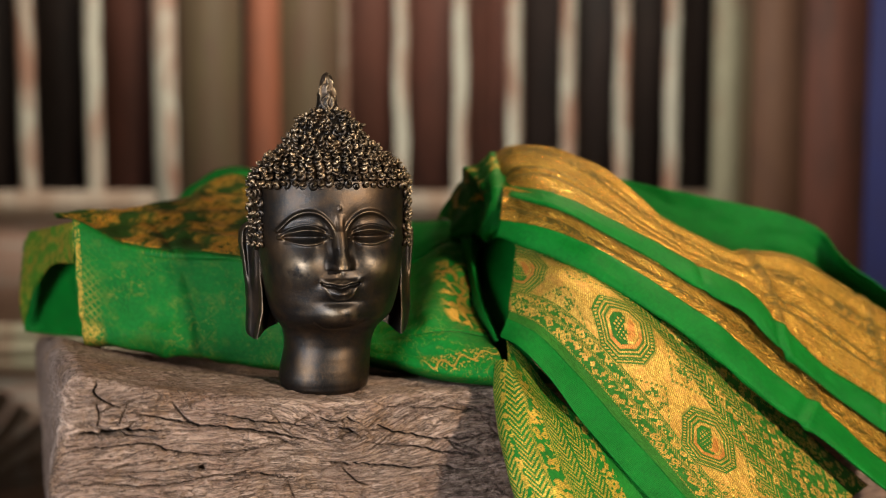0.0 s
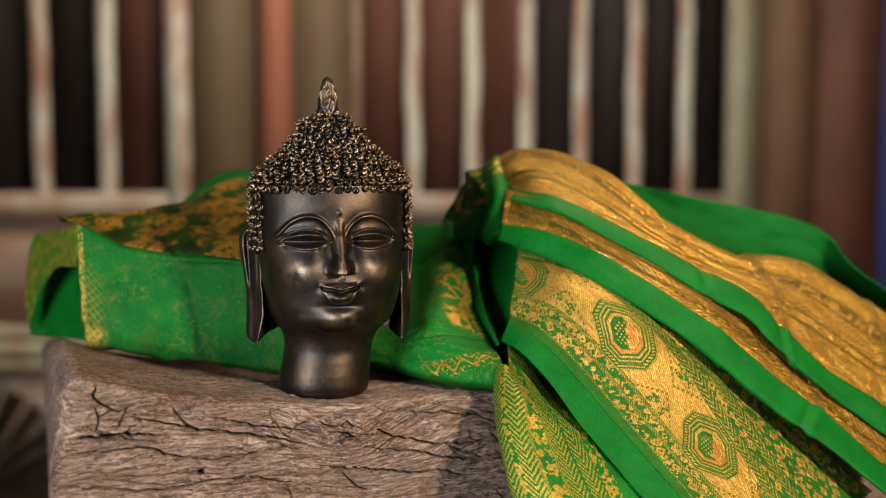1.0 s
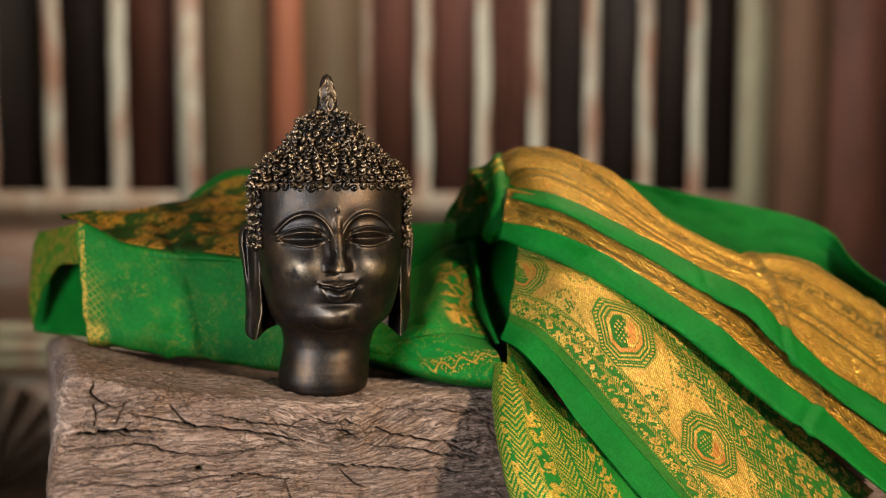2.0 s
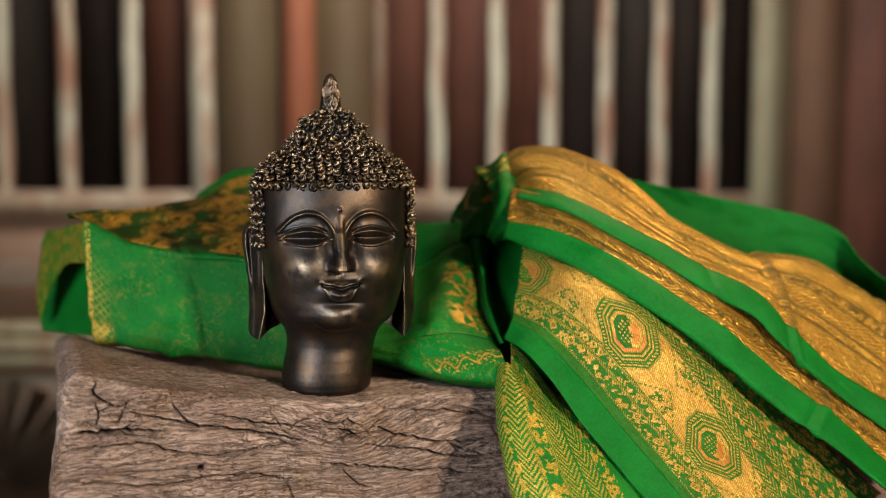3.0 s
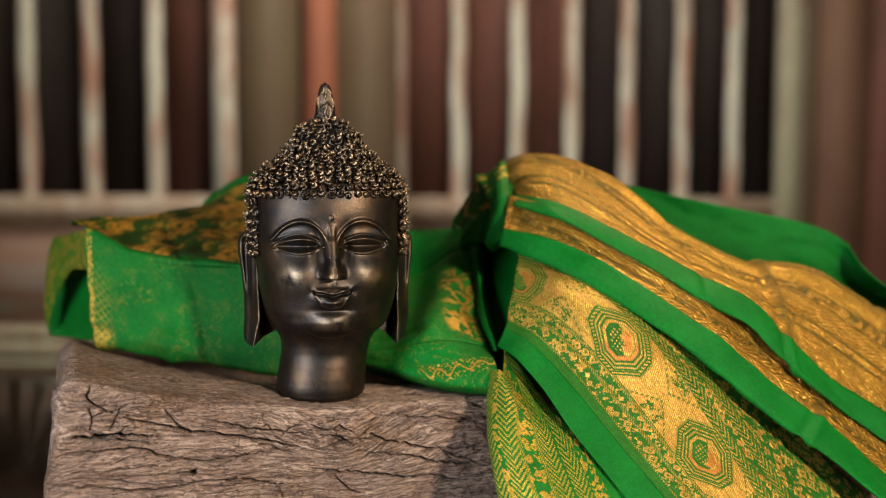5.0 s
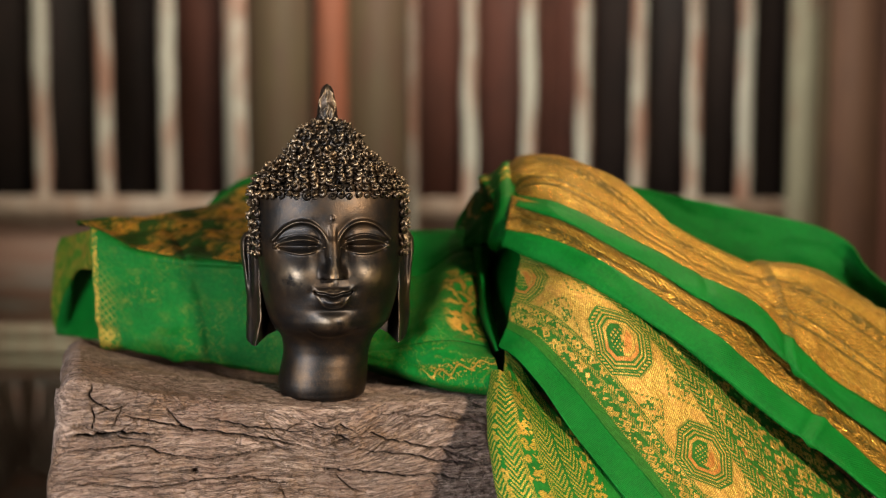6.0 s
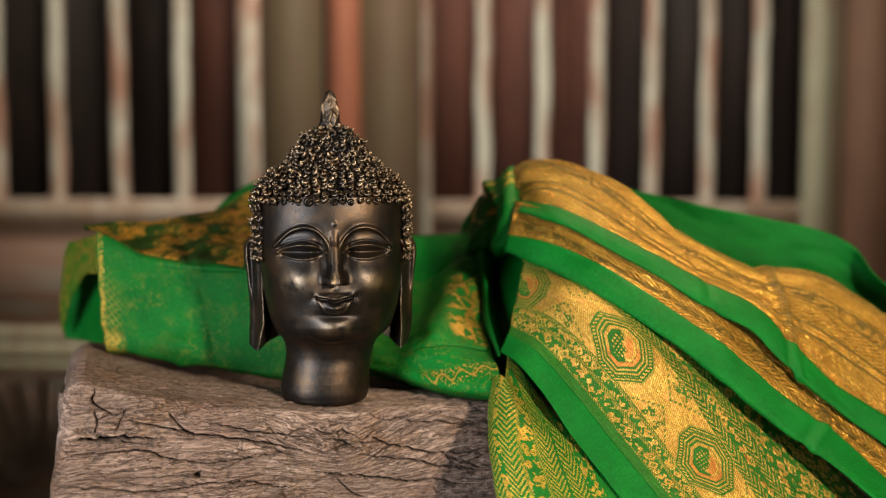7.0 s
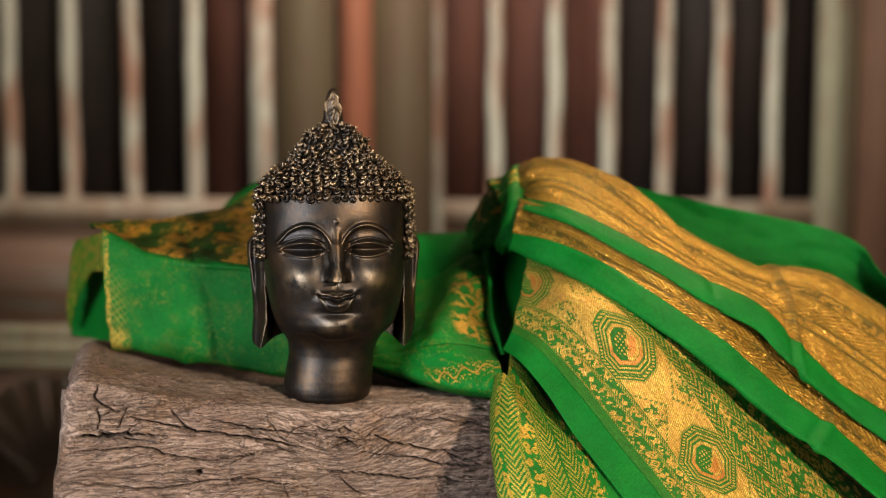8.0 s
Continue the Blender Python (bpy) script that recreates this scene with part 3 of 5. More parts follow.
def timber_block():
    across, radius = [], 0.006
    # cross-section from the foot of the front, over the top, to the foot of the back
    for z in [*np.linspace(-TALL, -0.125, 8)[:-1], *np.linspace(-0.125, -radius, 240)[:-1]]:
        across.append((0.0, z, -1.0, 0.0))
    for a in np.linspace(0, math.pi / 2, 12):
        across.append((radius - radius * math.cos(a), -radius + radius * math.sin(a), -math.cos(a), math.sin(a)))
    for y in [*np.linspace(radius, 0.13, 70)[1:-1], *np.linspace(0.13, DEEP - radius, 50)[:-1]]:
        across.append((y, 0.0, 0.0, 1.0))
    for a in np.linspace(0, math.pi / 2, 8):
        across.append((DEEP - radius + radius * math.sin(a), -radius + radius * math.cos(a), math.sin(a), math.cos(a)))
    for z in np.linspace(-radius, -TALL, 12)[1:]:
        across.append((DEEP, z, 1.0, 0.0))
    sec = np.array(across)
    xs = np.concatenate([np.linspace(0.010, 0.27, 460), np.linspace(0.27, LONG, 50)[1:]])
    n, m = len(xs), len(sec)
    X = np.repeat(xs[:, None], m, 1)
    Y, Z, NY, NZ = (np.repeat(sec[None, :, k], n, 0) for k in range(4))
    # the top stands highest at the left corner and falls away along the block
    lift = 0.034 * np.exp(-X / 0.075) - 0.001
    Z = Z + lift * np.clip(1 + Z / 0.12, 0, 1)
    # and falls to the back; the end leans out at the foot in front, in at the back
    Z = Z - np.interp(Y, [0.0, 0.055, 0.11, 0.17, 0.28, DEEP], [0.0, 0.0, 0.008, 0.010, 0.0275, 0.052]) * np.clip(1 + Z / 0.12, 0, 1)
    skew = np.interp(Z, [-0.13, -0.055, -0.036, -0.008, 0.008, 0.020, 0.033], [-0.0140, -0.0100, -0.0085, -0.0050, -0.0025, 0.0, 0.0025])
    skew = skew * np.clip(1 - Y / 0.16, 0, 1) + np.interp(Z, [-0.13, -0.05, 0.0], [0.012, 0.006, 0.0]) * np.clip(Y / 0.3, 0, 1)
    lean = skew * np.clip(1 - X / 0.075, 0, 1)
    D = np.zeros(X.shape)
    flat = [0.0030 * noise.noise((x * 10, y * 10 + 4, z * 16)) + 0.0010 * noise.noise((x * 28, y * 90, z * 90))
            + 0.0009 * noise.noise((x * 90, y * 260, z * 260)) + 0.0009 * noise.noise((x * 300, y * 420, z * 420))
            for x, y, z in zip(X.ravel().tolist(), Y.ravel().tolist(), Z.ravel().tolist())]
    D += np.array(flat).reshape(X.shape)
    # a knot, with rings round it
    rk = np.hypot(X - 0.147, (Z + 0.016) * 1.3)
    D += 0.0020 * np.exp(-(rk / 0.013) ** 2) + 0.0006 * np.sin(rk * 1300) * np.exp(-(rk / 0.018) ** 2)
    D -= 0.0040 * np.exp(-(rk / 0.0032) ** 2)
    lines = [
        ([(0.0008, -0.0012), (0.0240, -0.0026), (0.0527, -0.0050)], 0.0028, 0.0120), ([(0.0322, 0.0059), (0.0645, -0.0028), (0.1106, -0.0127), (0.1314, -0.0197)], 0.0017, 0.0080),
        ([(0.0169, 0.0275), (0.0164, 0.0192), (0.0204, 0.0124), (0.0286, 0.0094)], 0.0021, 0.0090), ([(0.0323, 0.0116), (0.0304, 0.0048), (0.0255, -0.0009)], 0.0015, 0.0068),
        ([(0.0187, 0.0131), (0.0202, 0.0040), (0.0184, -0.0019)], 0.0015, 0.0068), ([(0.0074, 0.0093), (0.0101, 0.0047), (0.0089, -0.0006)], 0.0030, 0.0050),
        ([(-0.0041, -0.0092), (0.0352, -0.0107), (0.0672, -0.0184), (0.1034, -0.0175)], 0.0014, 0.0061), ([(0.0093, -0.0268), (0.0522, -0.0327), (0.0880, -0.0320), (0.1312, -0.0414)], 0.0015, 0.0068),
        ([(0.0765, 0.0016), (0.1036, -0.0050), (0.1315, -0.0117)], 0.0014, 0.0061), ([(0.1570, -0.0120), (0.1831, -0.0204), (0.2305, -0.0273)], 0.0014, 0.0068),
        ([(0.1569, -0.0216), (0.1897, -0.0291), (0.2340, -0.0360)], 0.0014, 0.0061), ([(0.1313, -0.0293), (0.1764, -0.0378), (0.2305, -0.0441)], 0.0016, 0.0068),
        ([(0.1766, -0.0020), (0.2031, -0.0071), (0.2338, -0.0109)], 0.0011, 0.0054), ([(0.1316, -0.0044), (0.1410, -0.0089), (0.1480, -0.0081), (0.1570, -0.0126)], 0.0012, 0.0040),
        ([(0.1362, -0.0121), (0.1451, -0.0137), (0.1544, -0.0182)], 0.0012, 0.0040), ([(0.1436, -0.0072), (0.1461, -0.0112), (0.1448, -0.0162)], 0.0014, 0.0040)]
    # mask for colour: shade painted by crack depth, plus the dark knot
    crack_shade_knot = np.zeros(X.shape)
    front = np.clip(-NY, 0, 1) * np.clip((X - 0.010) / 0.003, 0, 1)
    for k, (line, wide, deep) in enumerate(lines):
        upright = abs(line[0][0] - line[-1][0]) < abs(line[0][1] - line[-1][1])
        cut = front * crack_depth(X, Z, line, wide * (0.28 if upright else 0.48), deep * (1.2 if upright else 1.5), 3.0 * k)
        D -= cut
        crack_shade_knot = np.maximum(crack_shade_knot, np.clip(cut / 0.004, 0, 1))
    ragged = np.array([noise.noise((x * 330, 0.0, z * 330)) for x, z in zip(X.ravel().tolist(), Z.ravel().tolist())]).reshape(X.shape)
    crack_shade_knot = np.maximum(crack_shade_knot, np.clip(0.55 + ragged, 0, 1) * np.exp(-(rk / 0.0065) ** 2) * front)
    rnd = random.Random(4)
    for k in range(150):
        x0, z0, run, rise = rnd.uniform(0, 0.24), rnd.uniform(-0.11, 0.028), rnd.uniform(0.006, 0.045), rnd.uniform(-0.010, 0.007)
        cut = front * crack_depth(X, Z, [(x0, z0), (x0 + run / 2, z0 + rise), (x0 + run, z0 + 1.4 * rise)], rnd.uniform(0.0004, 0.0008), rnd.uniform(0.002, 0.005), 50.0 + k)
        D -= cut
        crack_shade_knot = np.maximum(crack_shade_knot, np.clip(cut / 0.004, 0, 1) * 0.55)
    hole = np.hypot(X - (0.0685, -0.0263)[0], Z - (0.0685, -0.0263)[1])
    D -= front * 0.008 * (hole < 0.0019)
    # checks on the top, along the grain
    for k in range(16):
        x0, y0, run = rnd.uniform(0.0, 0.25), rnd.uniform(0.008, 0.12), rnd.uniform(0.03, 0.09)
        D -= np.clip(NZ, 0, 1) * crack_depth(X, Y, [(x0, y0), (x0 + run / 2, y0 + 0.003), (x0 + run, y0)], 0.0011, 0.003, 200.0 + k)
    V = np.stack([X + lean, Y + NY * D, Z + NZ * D], 2)
    verts = V.reshape(-1, 3).tolist()
    faces = grid_faces(n, m, 0, False)
    # the sawn end, its edge worn round
    rings = [list(range(m))]
    centre = Vector((0, DEEP / 2, -TALL / 2))
    for k in range(1, 18):
        ring = []
        th = min(1, k / 7) * math.pi / 2
        for j in range(m):
            inward = Vector((0, -NY[0, j], -NZ[0, j]))
            p = Vector(verts[j]) + inward * 0.010 * (1 - math.cos(th))
            if k > 7:
                p = p.lerp(centre, (k - 7) / 10.5)
            p.x = float(lean[0, j]) + 0.010 * (1 - math.sin(th)) + min(1, k / 5) * (0.0022 * noise.noise(p * 60) + 0.0010 * noise.noise((p.x * 200, p.y * 200, p.z * 70)))
            ring.append(len(verts))
            verts.append(tuple(p))
        rings.append(ring)
    for a, b in zip(rings, rings[1:]):
        for j in range(m - 1):
            faces.append((a[j + 1], a[j], b[j], b[j + 1]))
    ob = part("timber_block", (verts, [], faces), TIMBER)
    # shade inside the cracks, put into the colour, and the knot's own dark heart
    crack_dark_layer = ob.data.attributes.new("crack_shade_knot", "FLOAT", "POINT")
    crack_dark_layer.data.foreach_set("value", np.concatenate([crack_shade_knot.ravel(), np.zeros(len(verts) - crack_shade_knot.size)]))
    ob.matrix_world = BEAM
    return tagged(ob, "weathered grey-brown old timber block with cracks and a knot", "timber")


timber_block()
plinth = tagged(part("plinth", box((0.02, 0.02, -0.742), (LONG - 0.02, DEEP - 0.02, -TALL + 0.001), 0.004), BROWN), "plain brown wooden plinth under the timber block", "plinth")
plinth.matrix_world = BEAM


# ---- the bronze head ----
def bump_at(x, z, x0, z0, sx, sz):
    return np.exp(-((x - x0) / sx) ** 2 - ((z - z0) / sz) ** 2)


def smooth_table(z, table, column):
    """Smooth values between the rows of a table."""
    t = np.array(table)
    zs, v = t[:, 0], t[:, column]
    g = np.gradient(v, zs)
    i = np.clip(np.searchsorted(zs, z) - 1, 0, len(zs) - 2)
    h = zs[i + 1] - zs[i]
    s = np.clip((z - zs[i]) / h, 0, 1)
    lo, hi = np.minimum(v[i], v[i + 1]), np.maximum(v[i], v[i + 1])
    out = ((1 + 2 * s) * (1 - s) ** 2 * v[i] + s * (1 - s) ** 2 * h * g[i] + s * s * (3 - 2 * s) * v[i + 1] + s * s * (s - 1) * h * g[i + 1])
    return np.clip(out, lo - 0.0004, hi + 0.0004)


# height, half width, front, back, shift of the axis
HEAD = [(0.0, 0.0222, 0.0222, 0.0222, 0.0), (0.0015, 0.0240, 0.0240, 0.0240, 0.0), (0.0045, 0.0252, 0.0250, 0.0252, 0.0), (0.011, 0.0256, 0.0252, 0.0257, 0.0),
        (0.019, 0.0250, 0.0243, 0.0265, 0.0), (0.027, 0.0250, 0.0236, 0.028, 0.0), (0.034, 0.0275, 0.0285, 0.035, 0.002),
        (0.040, 0.0330, 0.0358, 0.041, 0.002), (0.048, 0.0365, 0.0384, 0.044, 0.002), (0.058, 0.0390, 0.0394, 0.046, 0.002), (0.070, 0.0406, 0.0398, 0.047, 0.002),
        (0.085, 0.0418, 0.0396, 0.048, 0.002), (0.100, 0.0424, 0.0384, 0.048, 0.002), (0.112, 0.0424, 0.0367, 0.047, 0.003)]
SKULL = [(0.0, 0.0452, 0.0378, 0.047, 0.003), (0.106, 0.0452, 0.0385, 0.047, 0.003), (0.1150, 0.0420, 0.0362, 0.044, 0.004), (0.1240, 0.0348, 0.0300, 0.036, 0.006),
         (0.1310, 0.0262, 0.0228, 0.027, 0.008), (0.1365, 0.0208, 0.0185, 0.021, 0.010), (0.1430, 0.0172, 0.0155, 0.017, 0.011), (0.1490, 0.0118, 0.0110, 0.012, 0.012),
         (0.1535, 0.0055, 0.0055, 0.0055, 0.012)]
# heights as modelled, and as cast
CAST = [(0.0, 0.0), (0.026, 0.0270), (0.037, 0.0392), (0.0445, 0.0469), (0.0584, 0.0622), (0.0672, 0.0716), (0.0838, 0.0893), (0.0968, 0.1027),
        (0.107, 0.1160), (0.1177, 0.1255), (0.127, 0.1335), (0.1437, 0.1500), (0.1535, 0.1590), (0.1755, 0.1812)]


def section(table, a, z):
    """A point of the head at the turn a (0 is the face) and height z."""
    w, f, b, c = (smooth_table(z, table, k) for k in (1, 2, 3, 4))
    s, co = np.sin(a), np.cos(a)
    depth = np.where(co > 0, f, b)
    # the face is a little flatter than an ellipse
    x = w * np.sign(s) * np.abs(s) ** 0.92
    y = -depth * np.sign(co) * np.abs(co) ** 0.92
    return x, y + c


def arc_line(x, z, pts, width):
    """How near the places are to a curve, 1 on it."""
    c = spline(pts, 60)
    d = np.full(x.shape, 1e9)
    for px, pz in c:
        d = np.minimum(d, (x - px) ** 2 + (z - pz) ** 2)
    return np.exp(-d / width ** 2)


BROW = [(0.0030, 0.0790), (0.0036, 0.0880), (0.0095, 0.0950), (0.0175, 0.0968), (0.0255, 0.0940), (0.0325, 0.0870)]
UPPER_LID = [(0.0050, 0.0836), (0.0110, 0.0868), (0.0185, 0.0876), (0.0260, 0.0858), (0.0318, 0.0832)]
LID_FOLD = [(0.0070, 0.0868), (0.0125, 0.0893), (0.0190, 0.0899), (0.0260, 0.0880), (0.0305, 0.0856)]
LOWER_LID = [(0.0050, 0.0832), (0.0110, 0.0808), (0.0185, 0.0800), (0.0255, 0.0812), (0.0310, 0.0830)]
LIP_RIM = [(0.0, 0.0616), (0.0022, 0.0622), (0.0050, 0.0616), (0.0085, 0.0613), (0.0110, 0.0616)]
LOWER_LIP = [(0.0, 0.0526), (0.0030, 0.0529), (0.0060, 0.0548), (0.0090, 0.0590)]


def relief(x, z):
    """How far the face stands out at x, z."""
    m = np.abs(x)
    d = np.zeros(x.shape)
    # eye sockets, brows and lids
    d -= 0.0050 * bump_at(m, z, 0.0170, 0.0872, 0.0130, 0.0085)
    d -= 0.0034 * bump_at(m, z, 0.0078, 0.0838, 0.0036, 0.0085)
    d += 0.0021 * arc_line(m, z, BROW, 0.0010)
    d += 0.0050 * bump_at(m, z, 0.0178, 0.0866, 0.0108, 0.0050)
    d += 0.0013 * arc_line(m, z, UPPER_LID, 0.0007)
    d -= 0.0009 * arc_line(m, z, LID_FOLD, 0.0007)
    d += 0.0012 * arc_line(m, z, LOWER_LID, 0.0007)
    slit = [(0.0085, 0.0836), (0.0125, 0.0838), (0.0185, 0.0838), (0.0245, 0.0836), (0.0280, 0.0834)]
    d -= 0.0036 * arc_line(m, z, slit, 0.0021)
    # nose
    t = np.clip((0.0900 - z) / 0.0215, 0, 1)
    ridge = np.where((z > 0.0672) & (z < 0.096), 0.0022 + 0.0078 * t ** 1.15, 0.0)
    ridge *= np.clip((z - 0.0672) / 0.0012, 0, 1) ** 0.7 * np.clip((0.096 - z) / 0.009, 0, 1)
    half = 0.0022 + 0.0016 * t
    d += ridge * np.exp(-(m / half) ** 4)
    d += 0.0040 * bump_at(m, z, 0.0044, 0.0702, 0.0025, 0.0030) * np.clip((z - 0.0668) / 0.0012, 0, 1)
    # cheeks, mouth and chin
    d += 0.0040 * bump_at(m, z, 0.0205, 0.0685, 0.0110, 0.0095)
    d += 0.0036 * bump_at(x, z, 0, 0.0580, 0.0115, 0.0075)
    lift = 0.0022 * (m / 0.010) ** 2
    d += 0.0020 * bump_at(m, z - lift, 0.0030, 0.0603, 0.0060, 0.0014)
    d += 0.0034 * bump_at(x, z - lift, 0, 0.0553, 0.0062, 0.0024)
    d += 0.0005 * arc_line(m, z, LIP_RIM, 0.0007)
    d += 0.0004 * arc_line(m, z, LOWER_LIP, 0.0007)
    mouth = np.exp(-((z - 0.0586 - lift + 0.0004 * np.cos(x * 700)) / 0.0007) ** 2) * np.clip((0.0110 - m) / 0.001, 0, 1)
    d -= 0.0028 * mouth
    d -= 0.0007 * bump_at(m, z, 0.0118, 0.0606, 0.0022, 0.0022)
    d -= 0.0007 * bump_at(x, z, 0, 0.0652, 0.0016, 0.0020)
    d -= 0.0022 * bump_at(x, z, 0, 0.0512, 0.0090, 0.0020)
    d += 0.0050 * bump_at(x, z, 0, 0.0448, 0.0115, 0.0058)
    d -= 0.0009 * arc_line(m, z, [(0.0, 0.0362), (0.0070, 0.0372), (0.0130, 0.0405)], 0.0008)
    d += 0.0008 * bump_at(x, z, 0, 0.0985, 0.0010, 0.0010)
    return d


def polished(x, z):
    """Where fingers have rubbed the face bright: the sharp lines and the high places."""
    m = np.abs(x)
    lines = [arc_line(m, z, c, 0.0005) for c in (BROW, UPPER_LID, LOWER_LID, LIP_RIM, LOWER_LIP)]
    spots = [0.5 * bump_at(m, z, 0.0215, 0.0680, 0.0065, 0.0050), 0.6 * bump_at(x, z, 0, 0.0445, 0.0080, 0.0030), 0.6 * bump_at(x, z, 0, 0.0715, 0.0020, 0.0060)]
    return np.clip(np.maximum.reduce([0.25 * v for v in lines] + spots), 0, 1)


def statue_head():
    verts, faces, rub = [], [], []

    def add_grid(x, y, z, closed=True, shine=0.0):
        start = len(verts)
        verts.extend(np.stack([x.ravel(), y.ravel(), z.ravel()], 1).tolist())
        rub.extend(np.broadcast_to(shine, x.shape).ravel().tolist())
        faces.extend(grid_faces(x.shape[0], x.shape[1], start, closed))

    # neck and face, finest on the front
    u = np.linspace(-1, 1, 460, endpoint=False)
    turns = math.pi * (0.60 * u + 0.40 * u ** 3)
    a, z = np.meshgrid(turns, np.linspace(0, 0.110, 420))
    x, y = section(HEAD, a, z)
    front = np.clip(np.cos(a) * 2.2, 0, 1)
    y = y - relief(x, z) * front
    add_grid(x, y, z, shine=polished(x, z) * front)
    start = len(verts)
    verts.append((0, 0, 0))
    rub.append(0.0)
    faces.extend((start, (j + 1) % 460, j) for j in range(460))
    # hair cap
    a, z = np.meshgrid(np.linspace(-math.pi, math.pi, 120, endpoint=False), np.linspace(0.106, 0.1535, 50))
    x, y = section(SKULL, a, z)
    add_grid(x * 0.93, 0.003 + (y - 0.003) * 0.93, z)
    # hair at the sides and the back, down to the nape
    s, z = np.meshgrid(np.linspace(0, 1, 90), np.linspace(0.045, 0.110, 40))
    begin = np.radians(np.clip(61 + np.clip(0.080 - z, 0, 1) * 3600, 61, 112))
    a = begin + s * (2 * math.pi - 2 * begin)
    x, y = section(SKULL, a, np.maximum(z, 0.1))
    shrink = 0.97 - 0.35 * np.clip((0.080 - z) / 0.035, 0, 1) ** 1.5
    shrink = shrink * (1 - 0.13 * np.clip(1 - np.minimum(s, 1 - s) / 0.05, 0, 1))
    add_grid(x * shrink, y * shrink, z, False)

    # curls: knobs in rows, each a short coil that climbs to a blunt tip
    rnd = random.Random(7)
    coil = []
    for k in range(20):
        s = k / 19
        ang, rad, up = s * 2 * math.pi * 1.5, 0.62 * (1 - s) ** 0.7 + 0.03, 0.05 + 1.45 * s
        coil.append((rad * math.cos(ang), rad * math.sin(ang), up, 0.50 - 0.10 * s, s))

    def curl(p, normal, size):
        q = normal.to_track_quat("Z", "Y").to_matrix() @ Matrix.Rotation(rnd.uniform(0, 6.28), 3, "Z")
        lean = Vector((rnd.uniform(-0.35, 0.35), rnd.uniform(-0.35, 0.35), rnd.uniform(0.85, 1.25)))
        s0, hand, bright = len(verts), rnd.choice((-1, 1)), rnd.uniform(0.3, 1.0)
        for kx, ky, kz, r, s in coil:
            out = Vector((kx, ky * hand, 0)).normalized()
            for g in range(6):
                b = g * 2 * math.pi / 6
                local = Vector((kx, ky * hand, 0)) + out * (r * math.cos(b)) + lean * (kz + r * math.sin(b))
                verts.append(tuple(p + q @ (local * size)))
                rub.append(1.3 * bright * max(0.0, s - 0.30) / 0.65 * (0.5 + 0.5 * math.sin(b)))
        for i in range(19):
            for g in range(6):
                a0, a1 = s0 + i * 6 + g, s0 + i * 6 + (g + 1) % 6
                faces.append((a0, a1, a1 + 6, a0 + 6))
        faces.append(tuple(s0 + 114 + g for g in range(6)))

    def row_of_curls(zc, lo, hi, step, size, inset=1.0):
        probe = np.linspace(lo, hi, 200)
        px, py = section(SKULL, probe, np.full(200, max(zc, 0.1)))
        length = np.concatenate([[0], np.cumsum(np.hypot(np.diff(px), np.diff(py)))])
        n = max(3, int(length[-1] / step))
        for t in range(n):
            aa = np.interp((t + rnd.uniform(0.35, 0.65)) / n * length[-1], length, probe)
            zz = zc + rnd.uniform(-0.0005, 0.0005)
            e = 0.01
            one = [section(SKULL, np.array([aa + da]), np.array([max(zz, 0.1) + dz])) for da, dz in ((0, 0), (e, 0), (0, 0.001))]
            pts = [Vector((o[0][0] * inset, o[1][0] * inset, zz + (0.001 if i == 2 else 0))) for i, o in enumerate(one)]
            normal = (pts[1] - pts[0]).cross(pts[2] - pts[0]).normalized()
            if normal.dot(Vector((pts[0].x, pts[0].y - 0.006, 0.002))) < 0:
                normal = -normal
            curl(pts[0] - normal * size * 0.65, normal, size * rnd.uniform(0.85, 1.15))

    zz = np.linspace(0.1085, 0.1525, 300)
    prof = smooth_table(zz, SKULL, 1)
    arc = np.concatenate([[0], np.cumsum(np.hypot(np.diff(zz), np.diff(prof)))])
    for s in [*np.arange(0, 0.030, 0.0045), *np.arange(0.030, arc[-1], 0.0036)]:
        row_of_curls(float(np.interp(s, arc, zz)), -math.pi, math.pi, 0.0048, 0.0026)
    for i in range(12):
        zc = 0.0620 + 0.0042 * i
        # sideburns come forward beside the face, in front of the ears
        edge = math.radians(62 if zc > 0.076 else 112)
        row_of_curls(zc, edge, 2 * math.pi - edge, 0.0050, 0.0022, 0.97 - max(0.0, 0.080 - zc) * 6)

    # long ears, one flap each: rim, hollow shell and a heavy lobe joined to the jaw
    level = np.linspace(0.0292, 0.0905, 110)
    outer = np.interp(level, [0.0292, 0.0303, 0.0325, 0.040, 0.055, 0.067, 0.078, 0.084, 0.088, 0.0905], [0.0438, 0.0460, 0.0472, 0.0479, 0.0480, 0.0494, 0.0514, 0.0512, 0.0490, 0.0450])
    inner = np.interp(level, [0.0292, 0.0308, 0.0335, 0.0355, 0.0400, 0.055, 0.0905], [0.0400, 0.0378, 0.0340, 0.0290, 0.0285, 0.0330, 0.0380])
    crest = np.interp(level, [0.0292, 0.034, 0.044, 0.055, 0.067, 0.0905], [0.0415, 0.0408, 0.0396, 0.0396, 0.0412, 0.0430])
    for side in (-1, 1):
        u = np.concatenate([np.linspace(0, 1, 44), np.linspace(1, 0, 12)[1:-1]])
        back = np.concatenate([np.zeros(44), np.ones(10)])
        X = inner[:, None] + (outer - inner)[:, None] * u[None]
        Zl = np.repeat(level[:, None], len(u), 1)
        C, O = crest[:, None], outer[:, None]
        low = np.clip((0.062 - Zl) / 0.010, 0, 1)
        rim = np.exp(-((X - O + 0.0016) / 0.0013) ** 2) * (1 - 0.6 * low)
        ridge = np.exp(-((X - C) / 0.0011) ** 2) * low
